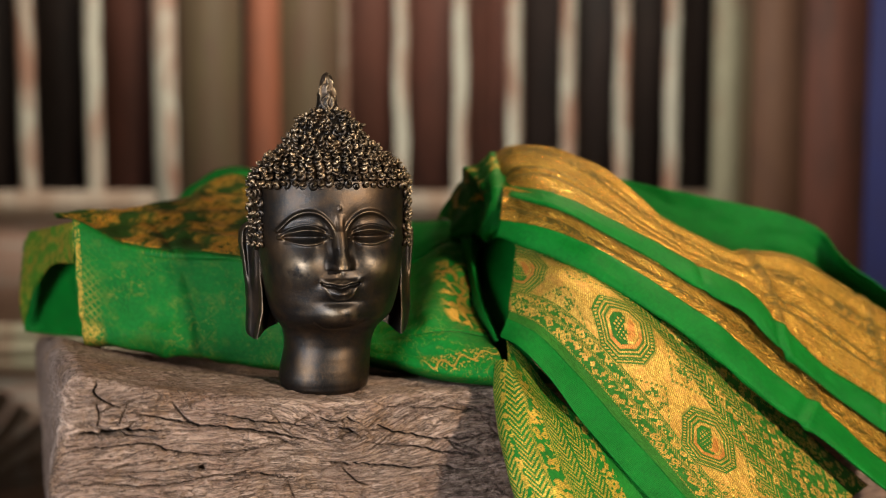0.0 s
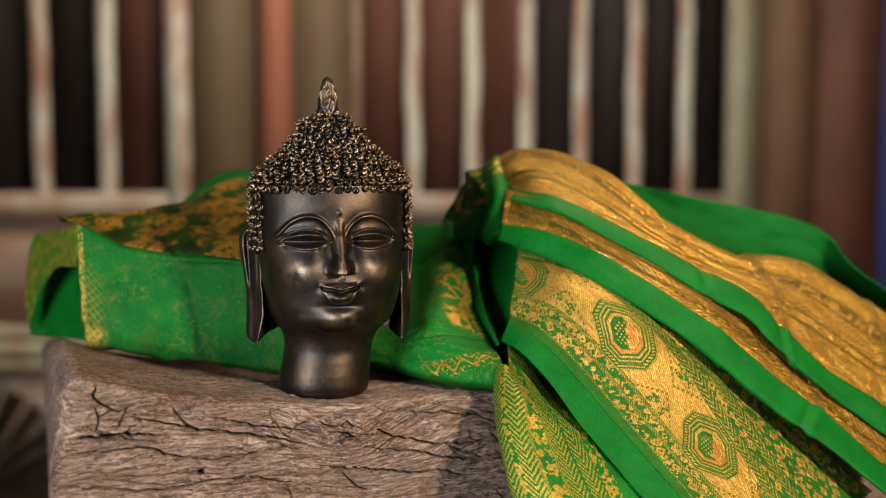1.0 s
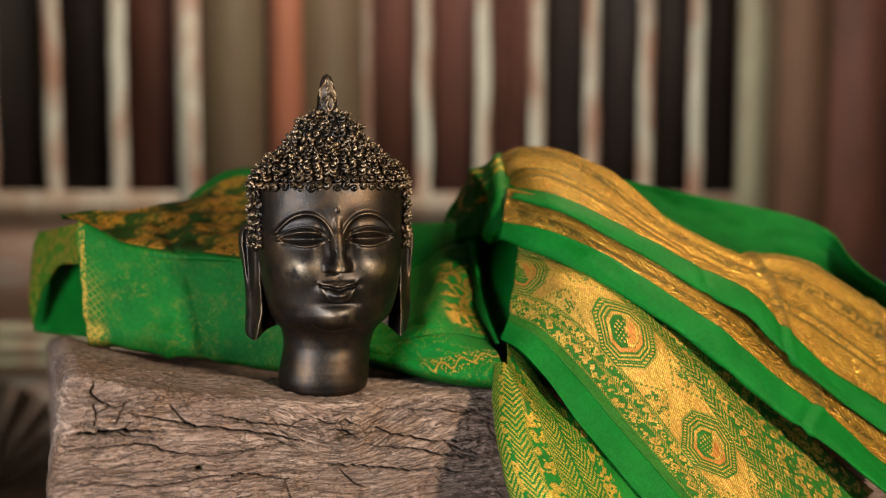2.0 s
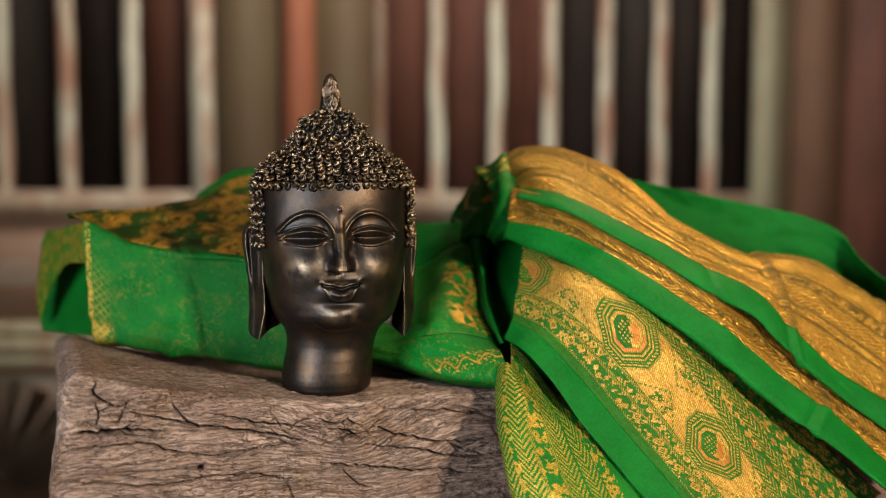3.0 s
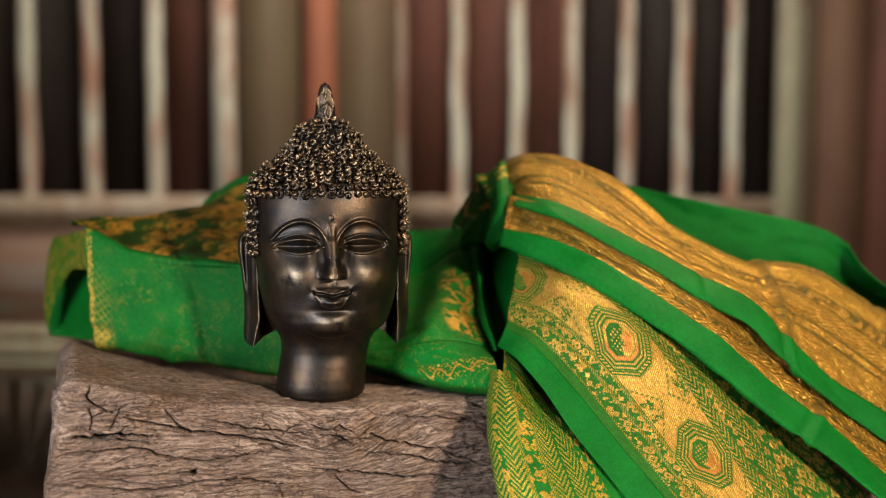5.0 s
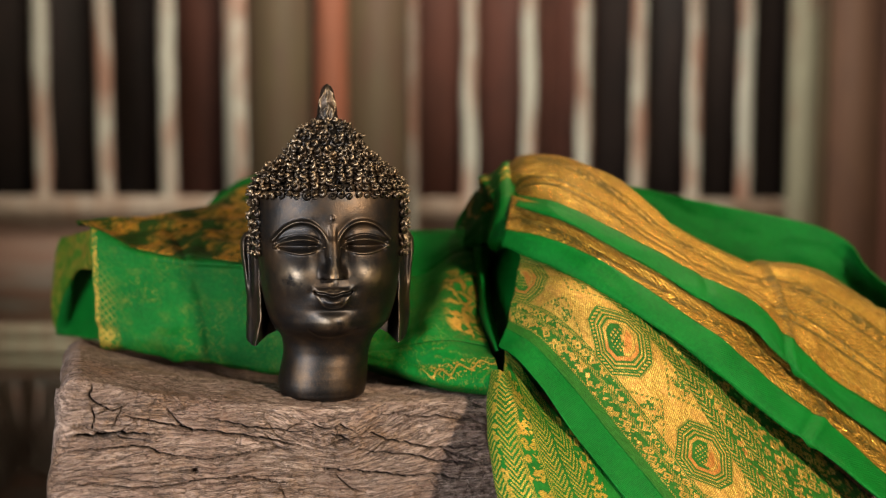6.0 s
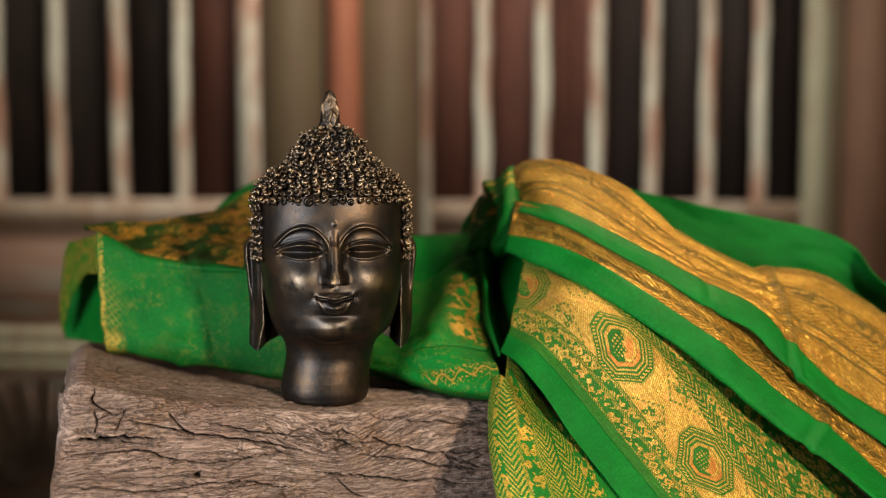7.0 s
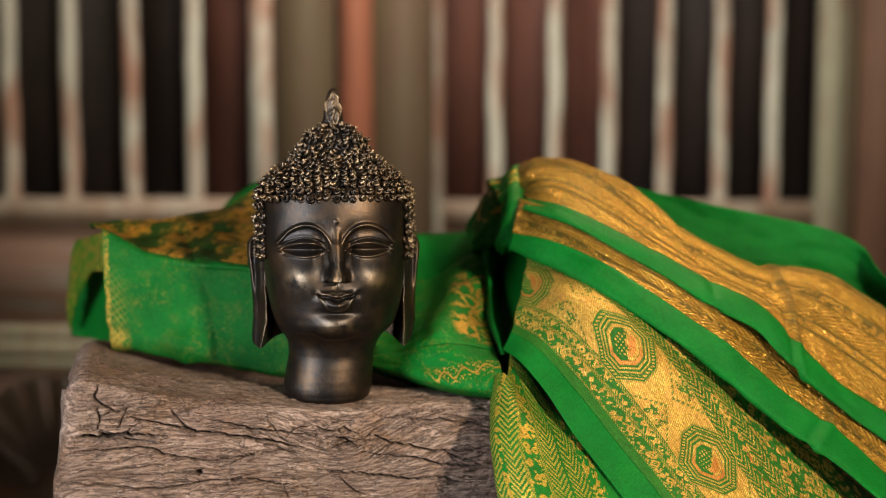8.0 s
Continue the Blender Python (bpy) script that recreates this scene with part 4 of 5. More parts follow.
        shell = np.exp(-((X - 0.0462) / 0.0017) ** 2) * (1 - low) * np.clip((0.088 - Zl) / 0.006, 0, 1)
        fold = np.exp(-((X - 0.0435) / 0.0012) ** 2) * (1 - low)
        dip = np.clip((C - 0.0006 - X) / 0.0045, 0, 1) * low
        Y = -0.0030 - 0.0018 * rim - 0.0022 * ridge + 0.0030 * shell - 0.0010 * fold + 0.0100 * dip ** 0.7 + 0.10 * (Zl - 0.06) + 1.4 * np.maximum(X - 0.0405, 0)
        Y = Y + 0.0026 * np.clip((X - O + 0.0010) / 0.0010, 0, 1) ** 2
        Y = np.where(back[None] > 0, 0.0080 + 0.10 * (Zl - 0.06) + 1.3 * np.maximum(X - 0.040, 0) + 0.006 * dip, Y)
        add_grid(side * X, Y, Zl, shine=np.clip(0.10 * rim + 0.20 * ridge, 0, 1) * (1 - back))

    tall = smooth_table(np.array([v[2] for v in verts]), CAST, 1)
    # the neck stands a little aside under the head
    verts = [(v[0] - 0.0046 * max(0.0, min(1.0, 1.25 - z / 0.036)), v[1], z) for v, z in zip(verts, tall.tolist())]
    # blunt flame on the crown, with a collar and raised tendrils
    a, s = np.meshgrid(np.linspace(-math.pi, math.pi, 96, endpoint=False), np.linspace(0, 1, 80))
    r = np.interp(s, [0, 0.10, 0.16, 0.22, 0.45, 0.70, 0.86, 0.95, 1.0], [0.0080, 0.0072, 0.0072, 0.0072, 0.0062, 0.0050, 0.0039, 0.0027, 0.0004])
    turn = (a + math.pi / 2 + 0.10 * np.sin(s * 22)) % math.pi - math.pi / 2
    up = np.clip((s - 0.22) / 0.70, 0, 1)
    tendril = np.exp(-(turn / 0.11) ** 2)
    for wide, top in ((0.90, 1.0), (0.55, 0.45)):
        tendril = np.maximum(tendril, np.exp(-((np.abs(turn) - wide * np.sin(math.pi * np.clip(up / top, 0, 1)) ** 0.8) / 0.10) ** 2))
    rough = np.array([noise.noise((math.sin(p) * 3, math.cos(p) * 3, q * 9)) for p, q in zip(a.ravel(), s.ravel())]).reshape(a.shape)
    tendril *= np.clip(0.75 + 0.9 * rough, 0.1, 1)
    tendril *= np.clip((s - 0.18) / 0.04, 0, 1) * np.clip((0.97 - s) / 0.05, 0, 1)
    tendril = np.maximum(tendril, np.exp(-((s - 0.20) / 0.025) ** 2) * (0.55 + 0.45 * np.cos(a * 10)))
    r = r * (0.90 + 0.05 * rough) + 0.0013 * tendril
    add_grid(r * np.sin(a), 0.0125 - r * np.cos(a) * 0.9, 0.1530 + 0.0275 * s, shine=0.8 * tendril)

    ob = part("statue", (verts, [], faces), BRONZE)
    wear = ob.data.attributes.new("rub", "FLOAT", "POINT")
    wear.data.foreach_set("value", rub)
    ob.matrix_world = pose(-0.0350, 0.617, 0.7450, 0, 0, 11)
    return tagged(ob, "dark bronze head statue with curled hair on timber block", "statue")


statue_head()


# ---- the sari ----
def cloth_grid(guides, n, m):
    """A sheet through a few guide curves: n points along, m across."""
    p = np.array([spline(g, n) for g in guides])
    p = np.concatenate([2 * p[:1] - p[1:2], p, 2 * p[-1:] - p[-2:-1]])
    out = []
    for v in np.linspace(0, len(guides) - 1, m):
        k = min(int(v), len(guides) - 2)
        t = v - k
        a, b, c, d = p[k:k + 4]
        out.append(0.5 * (2 * b + (c - a) * t + (2 * a - 5 * b + 4 * c - d) * t * t + (3 * b - a - 3 * c + d) * t ** 3))
    return np.array(out)


def cloth(name, guides, bands, parent, n=90, m=40, rumple=0.0012, seed=0.0, creases=()):
    """A sheet of the sari, cut across its width into bands: (from, to, material, part name)."""
    p = cloth_grid(guides, n, m)
    du, dv = np.gradient(p, axis=1), np.gradient(p, axis=0)
    nor = np.cross(du, dv)
    nor /= np.maximum(np.linalg.norm(nor, axis=2, keepdims=True), 1e-9)
    su = np.cumsum(np.linalg.norm(du, axis=2), axis=1)[m // 2]
    every = np.cumsum(np.linalg.norm(dv, axis=2), axis=0)
    sv = every[:, n // 2]
    for j in range(m):
        for i in range(n):
            q = p[j, i]
            w = noise.noise((su[i] * 16 + seed, sv[j] * 60, seed)) + 0.5 * noise.noise((su[i] * 55, sv[j] * 130, seed + 3)) + 0.8 * noise.noise((q[0] * 30, q[1] * 30, q[2] * 30 + seed))
            fold = sum(h * math.exp(-((su[i] - u0 - lean * sv[j]) / wide) ** 2) for u0, h, wide, lean in creases)
            p[j, i] = q + nor[j, i] * (rumple * w + fold)
    host = parent
    for lo, hi, mat, piece, text in sorted(bands, key=lambda q: q[0] - q[1]):
        a, b = round(lo * (m - 1)), round(hi * (m - 1))
        verts = p[a:b + 1].reshape(-1, 3).tolist()
        faces = grid_faces(b - a + 1, n, 0, False)
        ob = part(piece, (verts, [], faces), mat, host, text)
        host = ob if host is parent else host
        uv = ob.data.uv_layers.new(name="UVMap")
        for loop in ob.data.loops:
            j, i = divmod(loop.vertex_index, n)
            uv.data[loop.index].uv = (su[i] - su[0], every[a + j, i] - every[a, i])
        thick = ob.modifiers.new("thickness", "SOLIDIFY")
        thick.thickness, thick.offset = 0.0007, 0.0
    return p


sari = tagged(new("sari"), "green silk sari with gold woven borders, draped over the timber block", "sari")
sari.location = (0, 0, 0)

# folded length behind the statue: figured top, plain front
cloth("folded_length", [
    [(-0.2210, 0.7160, 0.8390), (-0.1992, 0.7450, 0.8408), (-0.1678, 0.7750, 0.8441), (-0.1198, 0.8000, 0.8480), (-0.0655, 0.8000, 0.8480)],
    [(-0.2135, 0.7050, 0.8393), (-0.1922, 0.7220, 0.8360), (-0.1586, 0.7380, 0.8351), (-0.1084, 0.7380, 0.8328), (-0.0585, 0.7400, 0.8319)],
    [(-0.2015, 0.6890, 0.8373), (-0.1835, 0.6930, 0.8284), (-0.1608, 0.6890, 0.8200), (-0.0963, 0.6720, 0.8166), (-0.0503, 0.6700, 0.8119)],
    [(-0.1988, 0.6830, 0.8248), (-0.1795, 0.6850, 0.8193), (-0.1555, 0.6820, 0.8135), (-0.0957, 0.6680, 0.8103), (-0.0494, 0.6620, 0.8058)],
    [(-0.1972, 0.6820, 0.7925), (-0.1621, 0.6780, 0.7895), (-0.1251, 0.6720, 0.7868), (-0.0918, 0.6640, 0.7826), (-0.0489, 0.6550, 0.7771)],
    [(-0.1944, 0.6820, 0.7643), (-0.1616, 0.6740, 0.7606), (-0.1243, 0.6660, 0.7557), (-0.0916, 0.6600, 0.7526), (-0.0485, 0.6500, 0.7501)],
    [(-0.1956, 0.7000, 0.7582), (-0.1663, 0.6900, 0.7548), (-0.1281, 0.6820, 0.7498), (-0.0944, 0.6750, 0.7475), (-0.0504, 0.6650, 0.7453)]],
    [(0.0, 0.3334, TOP, "folded_top", "dark green silk with gold figures"), (0.3334, 1.0, SPRIGS, "folded_front", "green silk with faint gold sprigs")],
    sari, 140, 84, 0.0030, seed=1.0, creases=((0.045, 0.0012, 0.003, 0.2), (0.095, -0.0014, 0.005, -0.2)))
# hump behind it
cloth("hump", [
    [(-0.1762, 0.8600, 0.8365), (-0.1578, 0.8700, 0.8550), (-0.1372, 0.8700, 0.8664), (-0.1145, 0.8700, 0.8664), (-0.0727, 0.8600, 0.8509)],
    [(-0.1669, 0.8300, 0.8354), (-0.1492, 0.8400, 0.8494), (-0.1315, 0.8400, 0.8581), (-0.1096, 0.8400, 0.8581), (-0.0703, 0.8400, 0.8472)],
    [(-0.1577, 0.8000, 0.8320), (-0.1367, 0.8000, 0.8383), (-0.1199, 0.8000, 0.8404), (-0.0990, 0.8000, 0.8405), (-0.0657, 0.8000, 0.8363)]],
    [(0.0, 0.45, SILK, "rear_fold", ""), (0.45, 1.0, TOP, "rear_fold", "")], sari, 50, 24, 0.002, seed=2.0)
# open end of the folded length: a loop of cloth and its shaded inside
cloth("loop", [
    [(-0.2625, 0.7950, 0.8223), (-0.2486, 0.7750, 0.8254), (-0.2299, 0.7450, 0.8295), (-0.2038, 0.7000, 0.8352)],
    [(-0.2690, 0.8000, 0.8068), (-0.2524, 0.7800, 0.8144), (-0.2301, 0.7450, 0.8217), (-0.2040, 0.7000, 0.8271)],
    [(-0.2729, 0.8000, 0.7772), (-0.2589, 0.7850, 0.7937), (-0.2338, 0.7500, 0.8106), (-0.2036, 0.7000, 0.8161)],
    [(-0.2678, 0.7900, 0.7541), (-0.2586, 0.7850, 0.7791), (-0.2358, 0.7550, 0.8014), (-0.2055, 0.7050, 0.8082)]],
    [(0.0, 1.0, LOOP, "fold_end", "green and gold loop of silk")], sari, 40, 30, 0.0012, seed=3.0)
cloth("loop_inside", [
    [(-0.2735, 0.8150, 0.8139), (-0.2545, 0.8000, 0.8173), (-0.2182, 0.7600, 0.8225)],
    [(-0.2791, 0.8200, 0.7789), (-0.2609, 0.8150, 0.7796), (-0.2225, 0.7700, 0.7852)],
    [(-0.2701, 0.8000, 0.7483), (-0.2530, 0.7900, 0.7482), (-0.2097, 0.7400, 0.7535)]],
    [(0.0, 1.0, SILK, "fold_lining", "")], sari, 30, 20, 0.001, seed=4.0)
# the length between statue and drape
cloth("middle", [
    [(-0.0742, 0.8000, 0.8195), (-0.0331, 0.8100, 0.8239), (0.0093, 0.8100, 0.8282), (0.0397, 0.8000, 0.8301)],
    [(-0.0692, 0.7600, 0.7986), (-0.0301, 0.7700, 0.7955), (0.0064, 0.7650, 0.7981), (0.0344, 0.7500, 0.8156), (0.0492, 0.7450, 0.8192)],
    [(-0.0566, 0.7200, 0.7801), (-0.0184, 0.7150, 0.7771), (0.0102, 0.7000, 0.7830), (0.0286, 0.7000, 0.7978), (0.0501, 0.7200, 0.8030)],
    [(-0.0459, 0.6900, 0.7660), (-0.0086, 0.6750, 0.7685), (0.0115, 0.6550, 0.7761), (0.0253, 0.6500, 0.7831), (0.0519, 0.6800, 0.7786)],
    [(-0.0372, 0.6750, 0.7595), (-0.0041, 0.6550, 0.7642), (0.0153, 0.6400, 0.7710), (0.0305, 0.6370, 0.7732), (0.0577, 0.6450, 0.7684)],
    [(-0.0294, 0.6670, 0.7577), (0.0035, 0.6400, 0.7600), (0.0239, 0.6280, 0.7610), (0.0403, 0.6200, 0.7612), (0.0623, 0.6160, 0.7620)],
    [(-0.0219, 0.6620, 0.7544), (0.0051, 0.6400, 0.7518), (0.0272, 0.6220, 0.7495), (0.0435, 0.6140, 0.7486), (0.0641, 0.6060, 0.7497)],
    [(-0.0254, 0.7050, 0.7439), (0.0031, 0.6900, 0.7380), (0.0269, 0.6800, 0.7328), (0.0447, 0.6700, 0.7314), (0.0669, 0.6550, 0.7334)]],
    [(0.0, 0.1429, SILK, "inner_fold", ""), (0.1429, 0.5714, WEDGE, "inner_fold", "silk fold with gold figures"), (0.5714, 1.0, SCROLL, "inner_fold", "")], sari, 70, 71, 0.0016, seed=5.0)
# plain length at the back
cloth("back", [
    [(0.1370, 0.8200, 0.8695), (0.1653, 0.8100, 0.8621), (0.2054, 0.8000, 0.8523), (0.2557, 0.8000, 0.8424), (0.2959, 0.7950, 0.8335), (0.3183, 0.7850, 0.8218), (0.3288, 0.7700, 0.8039), (0.3535, 0.7600, 0.7829), (0.3980, 0.7500, 0.7484)],
    [(0.1370, 0.8200, 0.8566), (0.1645, 0.8050, 0.8445), (0.2057, 0.8000, 0.8280), (0.2561, 0.8000, 0.8155), (0.2965, 0.7950, 0.8076), (0.3241, 0.7900, 0.7956), (0.3475, 0.7850, 0.7797), (0.3666, 0.7800, 0.7637), (0.4105, 0.7750, 0.7315)],
    [(0.1363, 0.8120, 0.8187), (0.1645, 0.8020, 0.8068), (0.2057, 0.7970, 0.7863), (0.2563, 0.7970, 0.7695), (0.2984, 0.7970, 0.7610), (0.3282, 0.7970, 0.7441), (0.3540, 0.7970, 0.7271), (0.3756, 0.7970, 0.7101), (0.4209, 0.7920, 0.6771)]],
    [(0.0, 1.0, SILK, "back_fold", "plain green silk")], sari, 80, 30, 0.003, seed=6.0)
# first pleat: gold with a green edge
cloth("pleat", [
    [(0.0554, 0.8000, 0.8572), (0.0827, 0.7750, 0.8801), (0.1128, 0.7550, 0.8801), (0.1467, 0.7450, 0.8636), (0.1848, 0.7450, 0.8349), (0.2319, 0.7400, 0.8088), (0.2785, 0.7400, 0.8030), (0.3310, 0.7350, 0.7725), (0.3888, 0.7300, 0.7364)],
    [(0.0613, 0.7600, 0.8679), (0.0807, 0.7450, 0.8836), (0.1100, 0.7300, 0.8824), (0.1434, 0.7240, 0.8674), (0.1804, 0.7240, 0.8392), (0.2269, 0.7220, 0.8148), (0.2723, 0.7220, 0.8087), (0.3227, 0.7150, 0.7793), (0.3788, 0.7100, 0.7442)],
    [(0.0687, 0.7350, 0.8649), (0.0824, 0.7150, 0.8735), (0.1068, 0.7000, 0.8722), (0.1382, 0.6900, 0.8552), (0.1739, 0.6920, 0.8316), (0.2148, 0.6900, 0.8083), (0.2585, 0.6900, 0.7956), (0.3112, 0.6850, 0.7599), (0.3649, 0.6800, 0.7281)],
    [(0.0774, 0.7050, 0.8586), (0.1034, 0.6670, 0.8536), (0.1330, 0.6550, 0.8394), (0.1634, 0.6520, 0.8242), (0.1939, 0.6500, 0.8080), (0.2192, 0.6480, 0.7946), (0.2378, 0.6460, 0.7753), (0.2655, 0.6450, 0.7497), (0.2961, 0.6450, 0.7307), (0.3469, 0.6400, 0.6974)],
    [(0.0743, 0.6900, 0.8526), (0.1021, 0.6550, 0.8462), (0.1315, 0.6450, 0.8302), (0.1614, 0.6410, 0.8137), (0.1892, 0.6370, 0.7974), (0.2107, 0.6350, 0.7855), (0.2245, 0.6330, 0.7717), (0.2474, 0.6320, 0.7507), (0.2687, 0.6340, 0.7336), (0.2926, 0.6350, 0.7163), (0.3428, 0.6300, 0.6814)],
    [(0.0745, 0.6940, 0.8514), (0.1026, 0.6590, 0.8450), (0.1322, 0.6490, 0.8289), (0.1622, 0.6450, 0.8123), (0.1903, 0.6410, 0.7958), (0.2124, 0.6410, 0.7840), (0.2266, 0.6400, 0.7698), (0.2502, 0.6400, 0.7483), (0.2710, 0.6400, 0.7319), (0.2950, 0.6410, 0.7147), (0.3477, 0.6400, 0.6789)]],
    [(0.0, 0.6, ZARI_WIDE, "gold_pleat", "wide gold woven border"), (0.6, 1.0, SILK, "green_edge", "plain green silk edge")], sari, 170, 61, 0.0013, seed=7.0, creases=((0.137, 0.0014, 0.004, 0.1), (0.190, 0.0012, 0.0028, 0.15), (0.197, -0.0014, 0.003, 0.15), (0.272, 0.0010, 0.003, 0.2), (0.278, -0.001, 0.003, 0.2)))
# second pleat
cloth("pleat", [
    [(0.0726, 0.7050, 0.8582), (0.1029, 0.6620, 0.8503), (0.1324, 0.6510, 0.8339), (0.1623, 0.6460, 0.8173), (0.1907, 0.6430, 0.8007), (0.2149, 0.6500, 0.7860), (0.2365, 0.6520, 0.7691), (0.2562, 0.6480, 0.7508), (0.2965, 0.6450, 0.7186), (0.3502, 0.6450, 0.6766)],
    [(0.0699, 0.6880, 0.8426), (0.1022, 0.6550, 0.8383), (0.1313, 0.6430, 0.8226), (0.1605, 0.6360, 0.8055), (0.1865, 0.6320, 0.7893), (0.2068, 0.6320, 0.7742), (0.2307, 0.6320, 0.7540), (0.2512, 0.6320, 0.7371), (0.2917, 0.6320, 0.7065), (0.3409, 0.6250, 0.6693)],
    [(0.0678, 0.6820, 0.8373), (0.0892, 0.6620, 0.8348), (0.1147, 0.6450, 0.8262), (0.1427, 0.6300, 0.8106), (0.1710, 0.6220, 0.7918), (0.1997, 0.6180, 0.7727), (0.2304, 0.6200, 0.7458), (0.2579, 0.6220, 0.7270), (0.2870, 0.6200, 0.7014), (0.3338, 0.6100, 0.6644)],
    [(0.0660, 0.6800, 0.8274), (0.0887, 0.6550, 0.8205), (0.1136, 0.6350, 0.8103), (0.1412, 0.6200, 0.7946), (0.1690, 0.6120, 0.7760), (0.1942, 0.6080, 0.7559), (0.2238, 0.6080, 0.7318), (0.2457, 0.6050, 0.7168), (0.2701, 0.6000, 0.6980), (0.3181, 0.5900, 0.6585)],
    [(0.0665, 0.6900, 0.8266), (0.0899, 0.6680, 0.8196), (0.1156, 0.6500, 0.8093), (0.1440, 0.6360, 0.7934), (0.1727, 0.6280, 0.7746), (0.1988, 0.6250, 0.7544), (0.2291, 0.6250, 0.7303), (0.2521, 0.6230, 0.7146), (0.2780, 0.6200, 0.6953), (0.3277, 0.6100, 0.6543)]],
    [(0.0, 0.5, ZARI_NARROW, "gold_pleat", "narrow gold woven border"), (0.5, 1.0, SILK, "green_edge", "plain green silk edge")], sari, 170, 61, 0.0013, seed=8.0, creases=((0.225, 0.0012, 0.003, 0.1), (0.232, -0.0014, 0.003, 0.1), (0.165, 0.0010, 0.008, 0.2)))
# wide end piece with diamonds and its green edge
cloth("end_piece", [
    [(0.0635, 0.6260, 0.7718), (0.0736, 0.6060, 0.7679), (0.0882, 0.5900, 0.7532), (0.1011, 0.5790, 0.7356), (0.1177, 0.5650, 0.7171), (0.1308, 0.5530, 0.7026), (0.1538, 0.5350, 0.6776)],
    [(0.0680, 0.6320, 0.7818), (0.0820, 0.6120, 0.7765), (0.0970, 0.6000, 0.7626), (0.1115, 0.5890, 0.7468), (0.1284, 0.5760, 0.7271), (0.1471, 0.5610, 0.7061), (0.1736, 0.5450, 0.6768)],
    [(0.0711, 0.6450, 0.7942), (0.0938, 0.6180, 0.7880), (0.1163, 0.6030, 0.7710), (0.1369, 0.5920, 0.7493), (0.1571, 0.5820, 0.7280), (0.1783, 0.5720, 0.7059), (0.2104, 0.5600, 0.6728)],
    [(0.0749, 0.6620, 0.8094), (0.1018, 0.6240, 0.8053), (0.1328, 0.6080, 0.7863), (0.1609, 0.6030, 0.7630), (0.1899, 0.6020, 0.7358), (0.2157, 0.6010, 0.7100), (0.2495, 0.5940, 0.6732)],
    [(0.0782, 0.6760, 0.8221), (0.1150, 0.6460, 0.8128), (0.1434, 0.6330, 0.7975), (0.1726, 0.6280, 0.7765), (0.2036, 0.6310, 0.7525), (0.2362, 0.6370, 0.7239), (0.2907, 0.6340, 0.6765)]],
    [(0.0, 0.25, SILK, "green_edge", "plain green silk edge"), (0.25, 1.0, BROCADE, "brocade_panel", "gold brocade with stepped diamonds")], sari, 120, 81, 0.0012, seed=9.0)
# lower fold with herringbone
cloth("lower_fold", [
    [(0.0622, 0.6320, 0.7562), (0.0598, 0.6150, 0.7457), (0.0600, 0.5920, 0.7285), (0.0619, 0.5720, 0.7119), (0.0679, 0.5600, 0.6941), (0.0807, 0.5500, 0.6672)],
    [(0.0599, 0.6120, 0.7595), (0.0574, 0.5920, 0.7476), (0.0573, 0.5680, 0.7331), (0.0599, 0.5520, 0.7179), (0.0647, 0.5430, 0.7028), (0.0760, 0.5300, 0.6779)],
    [(0.0631, 0.6060, 0.7620), (0.0659, 0.5830, 0.7528), (0.0721, 0.5600, 0.7337), (0.0813, 0.5450, 0.7170), (0.0905, 0.5350, 0.7040), (0.1058, 0.5200, 0.6818)],
    [(0.0658, 0.6080, 0.7610), (0.0767, 0.5900, 0.7465), (0.0913, 0.5730, 0.7297), (0.1065, 0.5600, 0.7131), (0.1204, 0.5520, 0.7005), (0.1405, 0.5400, 0.6757)],
    [(0.0672, 0.6290, 0.7690), (0.0770, 0.6140, 0.7610), (0.0880, 0.6050, 0.7470), (0.1020, 0.5890, 0.7345), (0.1197, 0.5710, 0.7175), (0.1328, 0.5590, 0.7036), (0.1560, 0.5410, 0.6786)]],
    [(0.0, 1.0, HERRING, "lower_fold", "green silk with gold herringbone")], sari, 80, 50, 0.0010, seed=10.0)
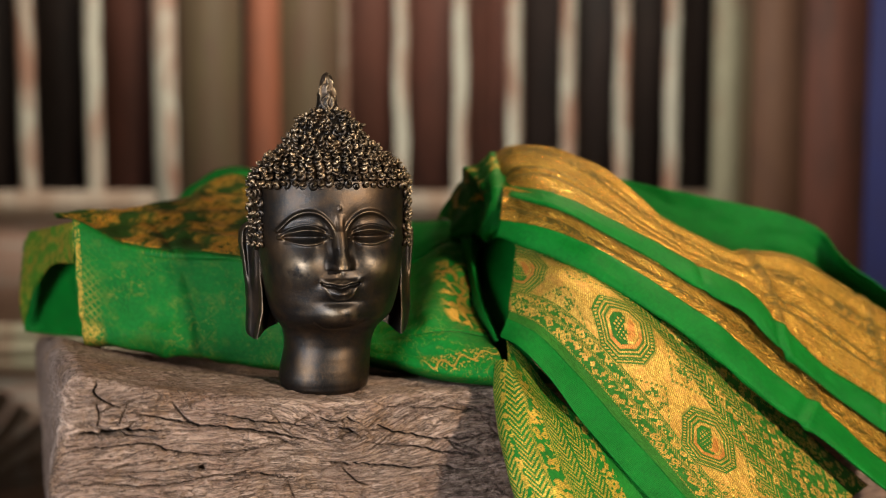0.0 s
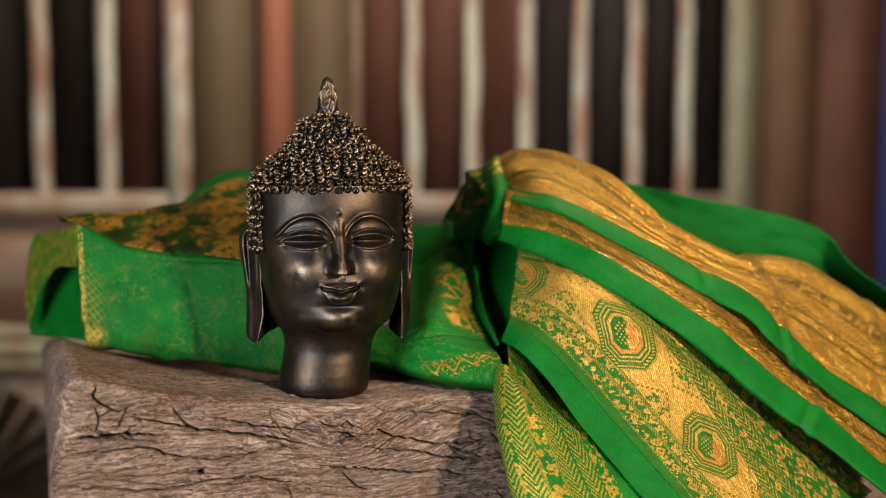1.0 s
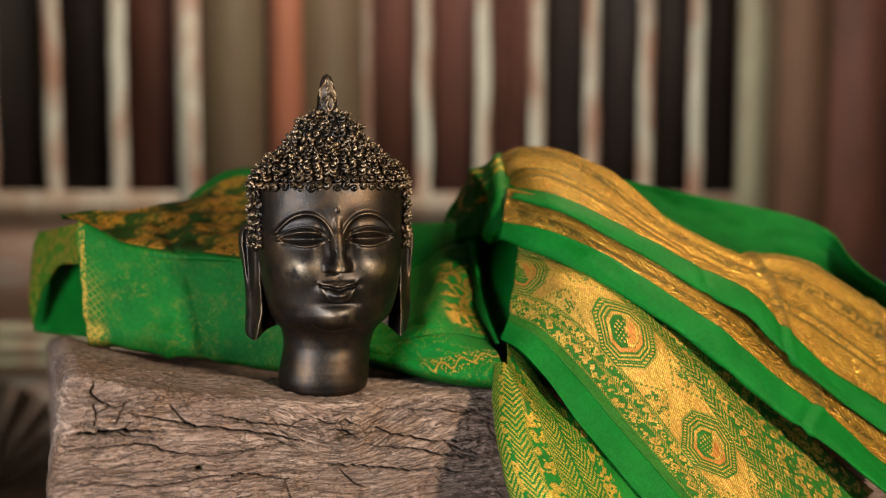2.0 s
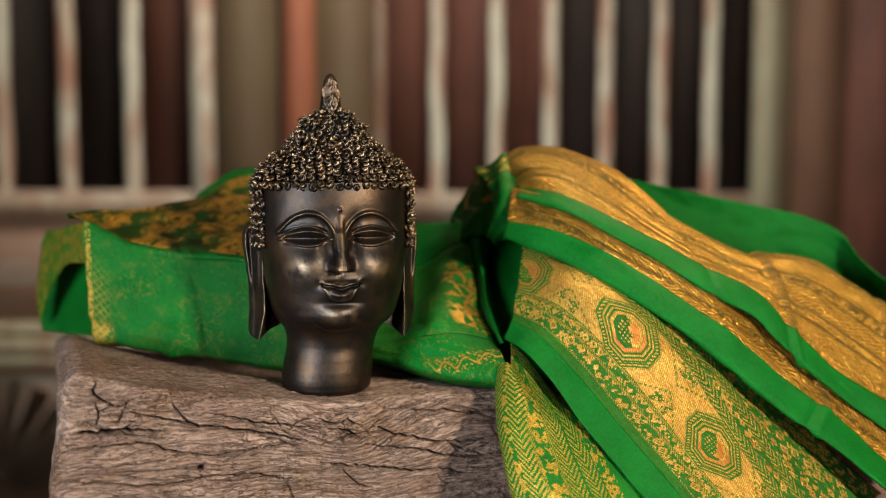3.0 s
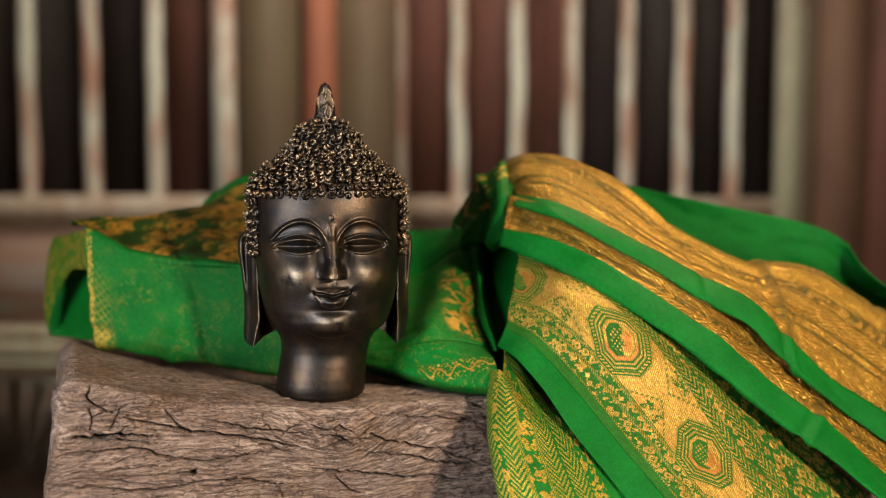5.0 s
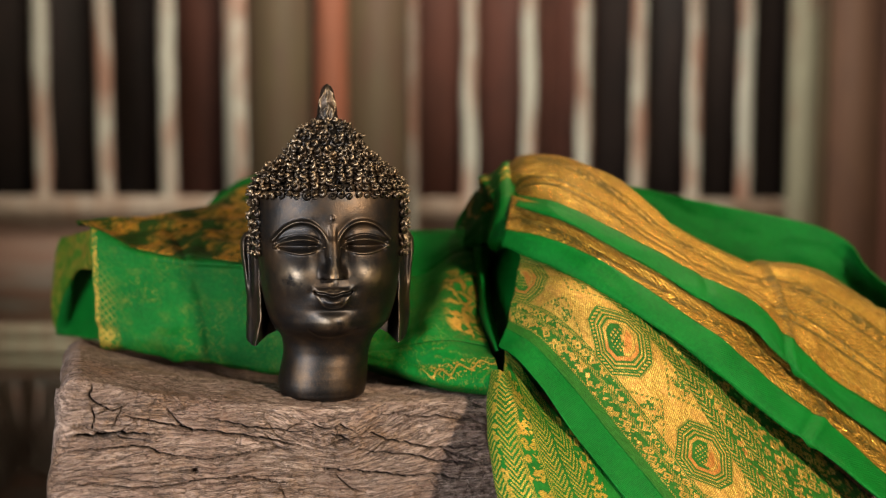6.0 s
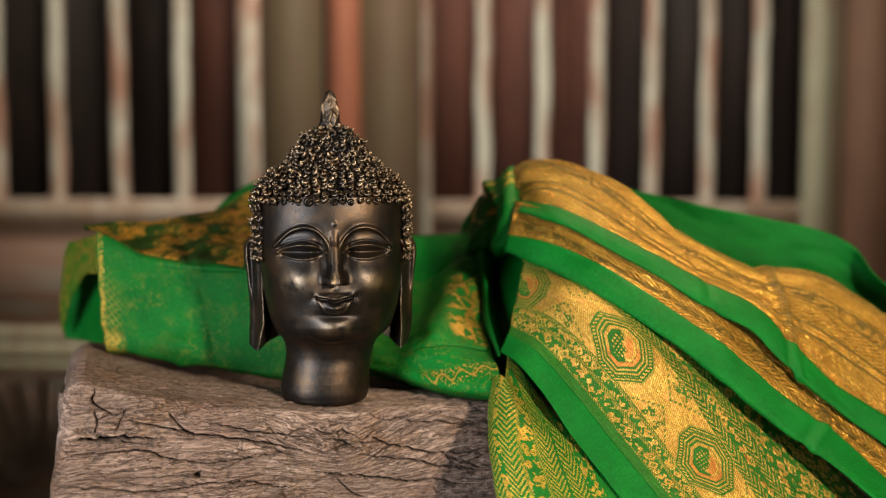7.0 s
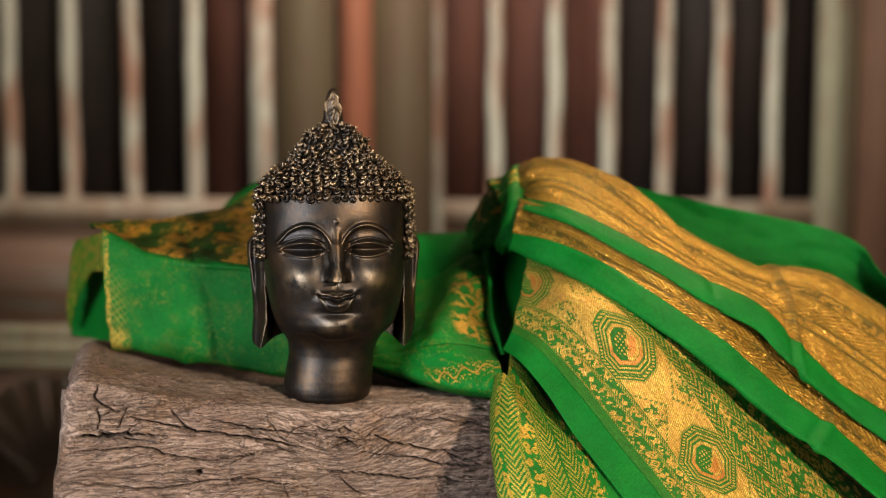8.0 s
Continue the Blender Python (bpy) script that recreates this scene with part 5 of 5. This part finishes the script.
# gathered hood over the hollow
cloth("hood", [
    [(0.0359, 0.8000, 0.8280), (0.0409, 0.8000, 0.8397), (0.0502, 0.7900, 0.8575), (0.0635, 0.7750, 0.8709), (0.0936, 0.7850, 0.8801)],
    [(0.0341, 0.7850, 0.8323), (0.0394, 0.7800, 0.8440), (0.0485, 0.7700, 0.8613), (0.0618, 0.7550, 0.8743), (0.0920, 0.7650, 0.8829)],
    [(0.0404, 0.7650, 0.8323), (0.0479, 0.7450, 0.8453), (0.0578, 0.7300, 0.8555), (0.0679, 0.7200, 0.8634), (0.0897, 0.7350, 0.8687)],
    [(0.0422, 0.7500, 0.8254), (0.0532, 0.7250, 0.8349), (0.0629, 0.7080, 0.8434), (0.0706, 0.7000, 0.8493), (0.0879, 0.7120, 0.8554)],
    [(0.0403, 0.7550, 0.8211), (0.0514, 0.7280, 0.8232), (0.0615, 0.7000, 0.8291), (0.0692, 0.6880, 0.8336), (0.0863, 0.6900, 0.8353)],
    [(0.0406, 0.7750, 0.8175), (0.0519, 0.7450, 0.8176), (0.0634, 0.7150, 0.8217), (0.0704, 0.6950, 0.8248), (0.0872, 0.7000, 0.8255)]],
    [(0.0, 0.5, HOOD, "gathered_hood", ""), (0.5, 1.0, SILK, "gathered_hood", "")], sari, 70, 70, 0.0026, seed=11.0, creases=((0.030, 0.0022, 0.004, 0.25), (0.041, -0.0028, 0.004, 0.15), (0.058, 0.0024, 0.005, -0.2), (0.068, -0.0026, 0.004, -0.1)))
# the shaded hollow below the hood
cloth("hollow", [
    [(0.0346, 0.8000, 0.8301), (0.0547, 0.7650, 0.8317), (0.0699, 0.7350, 0.8330), (0.0895, 0.7150, 0.8327)],
    [(0.0346, 0.7700, 0.7883), (0.0544, 0.7300, 0.7907), (0.0693, 0.7020, 0.7892), (0.0838, 0.6750, 0.7905)],
    [(0.0419, 0.7200, 0.7572), (0.0526, 0.7000, 0.7607), (0.0663, 0.6800, 0.7605), (0.0802, 0.6500, 0.7624)],
    [(0.0416, 0.7000, 0.7382), (0.0521, 0.6800, 0.7405), (0.0672, 0.6600, 0.7411), (0.1033, 0.6250, 0.7352)]],
    [(0.0, 1.0, SILK, "hollow_lining", "")], sari, 40, 30, 0.001, seed=12.0)
cloth("inner_pleat", [
    [(0.0474, 0.7350, 0.8215), (0.0487, 0.7250, 0.8025), (0.0522, 0.6900, 0.7826), (0.0606, 0.6500, 0.7641)],
    [(0.0521, 0.7150, 0.8231), (0.0534, 0.7050, 0.8047), (0.0567, 0.6750, 0.7847), (0.0634, 0.6380, 0.7673)],
    [(0.0597, 0.7350, 0.8215), (0.0598, 0.7350, 0.8014), (0.0607, 0.7000, 0.7812), (0.0660, 0.6600, 0.7641)]],
    [(0.0, 1.0, SILK, "inner_pleat", "")], sari, 40, 16, 0.0006, seed=13.0)
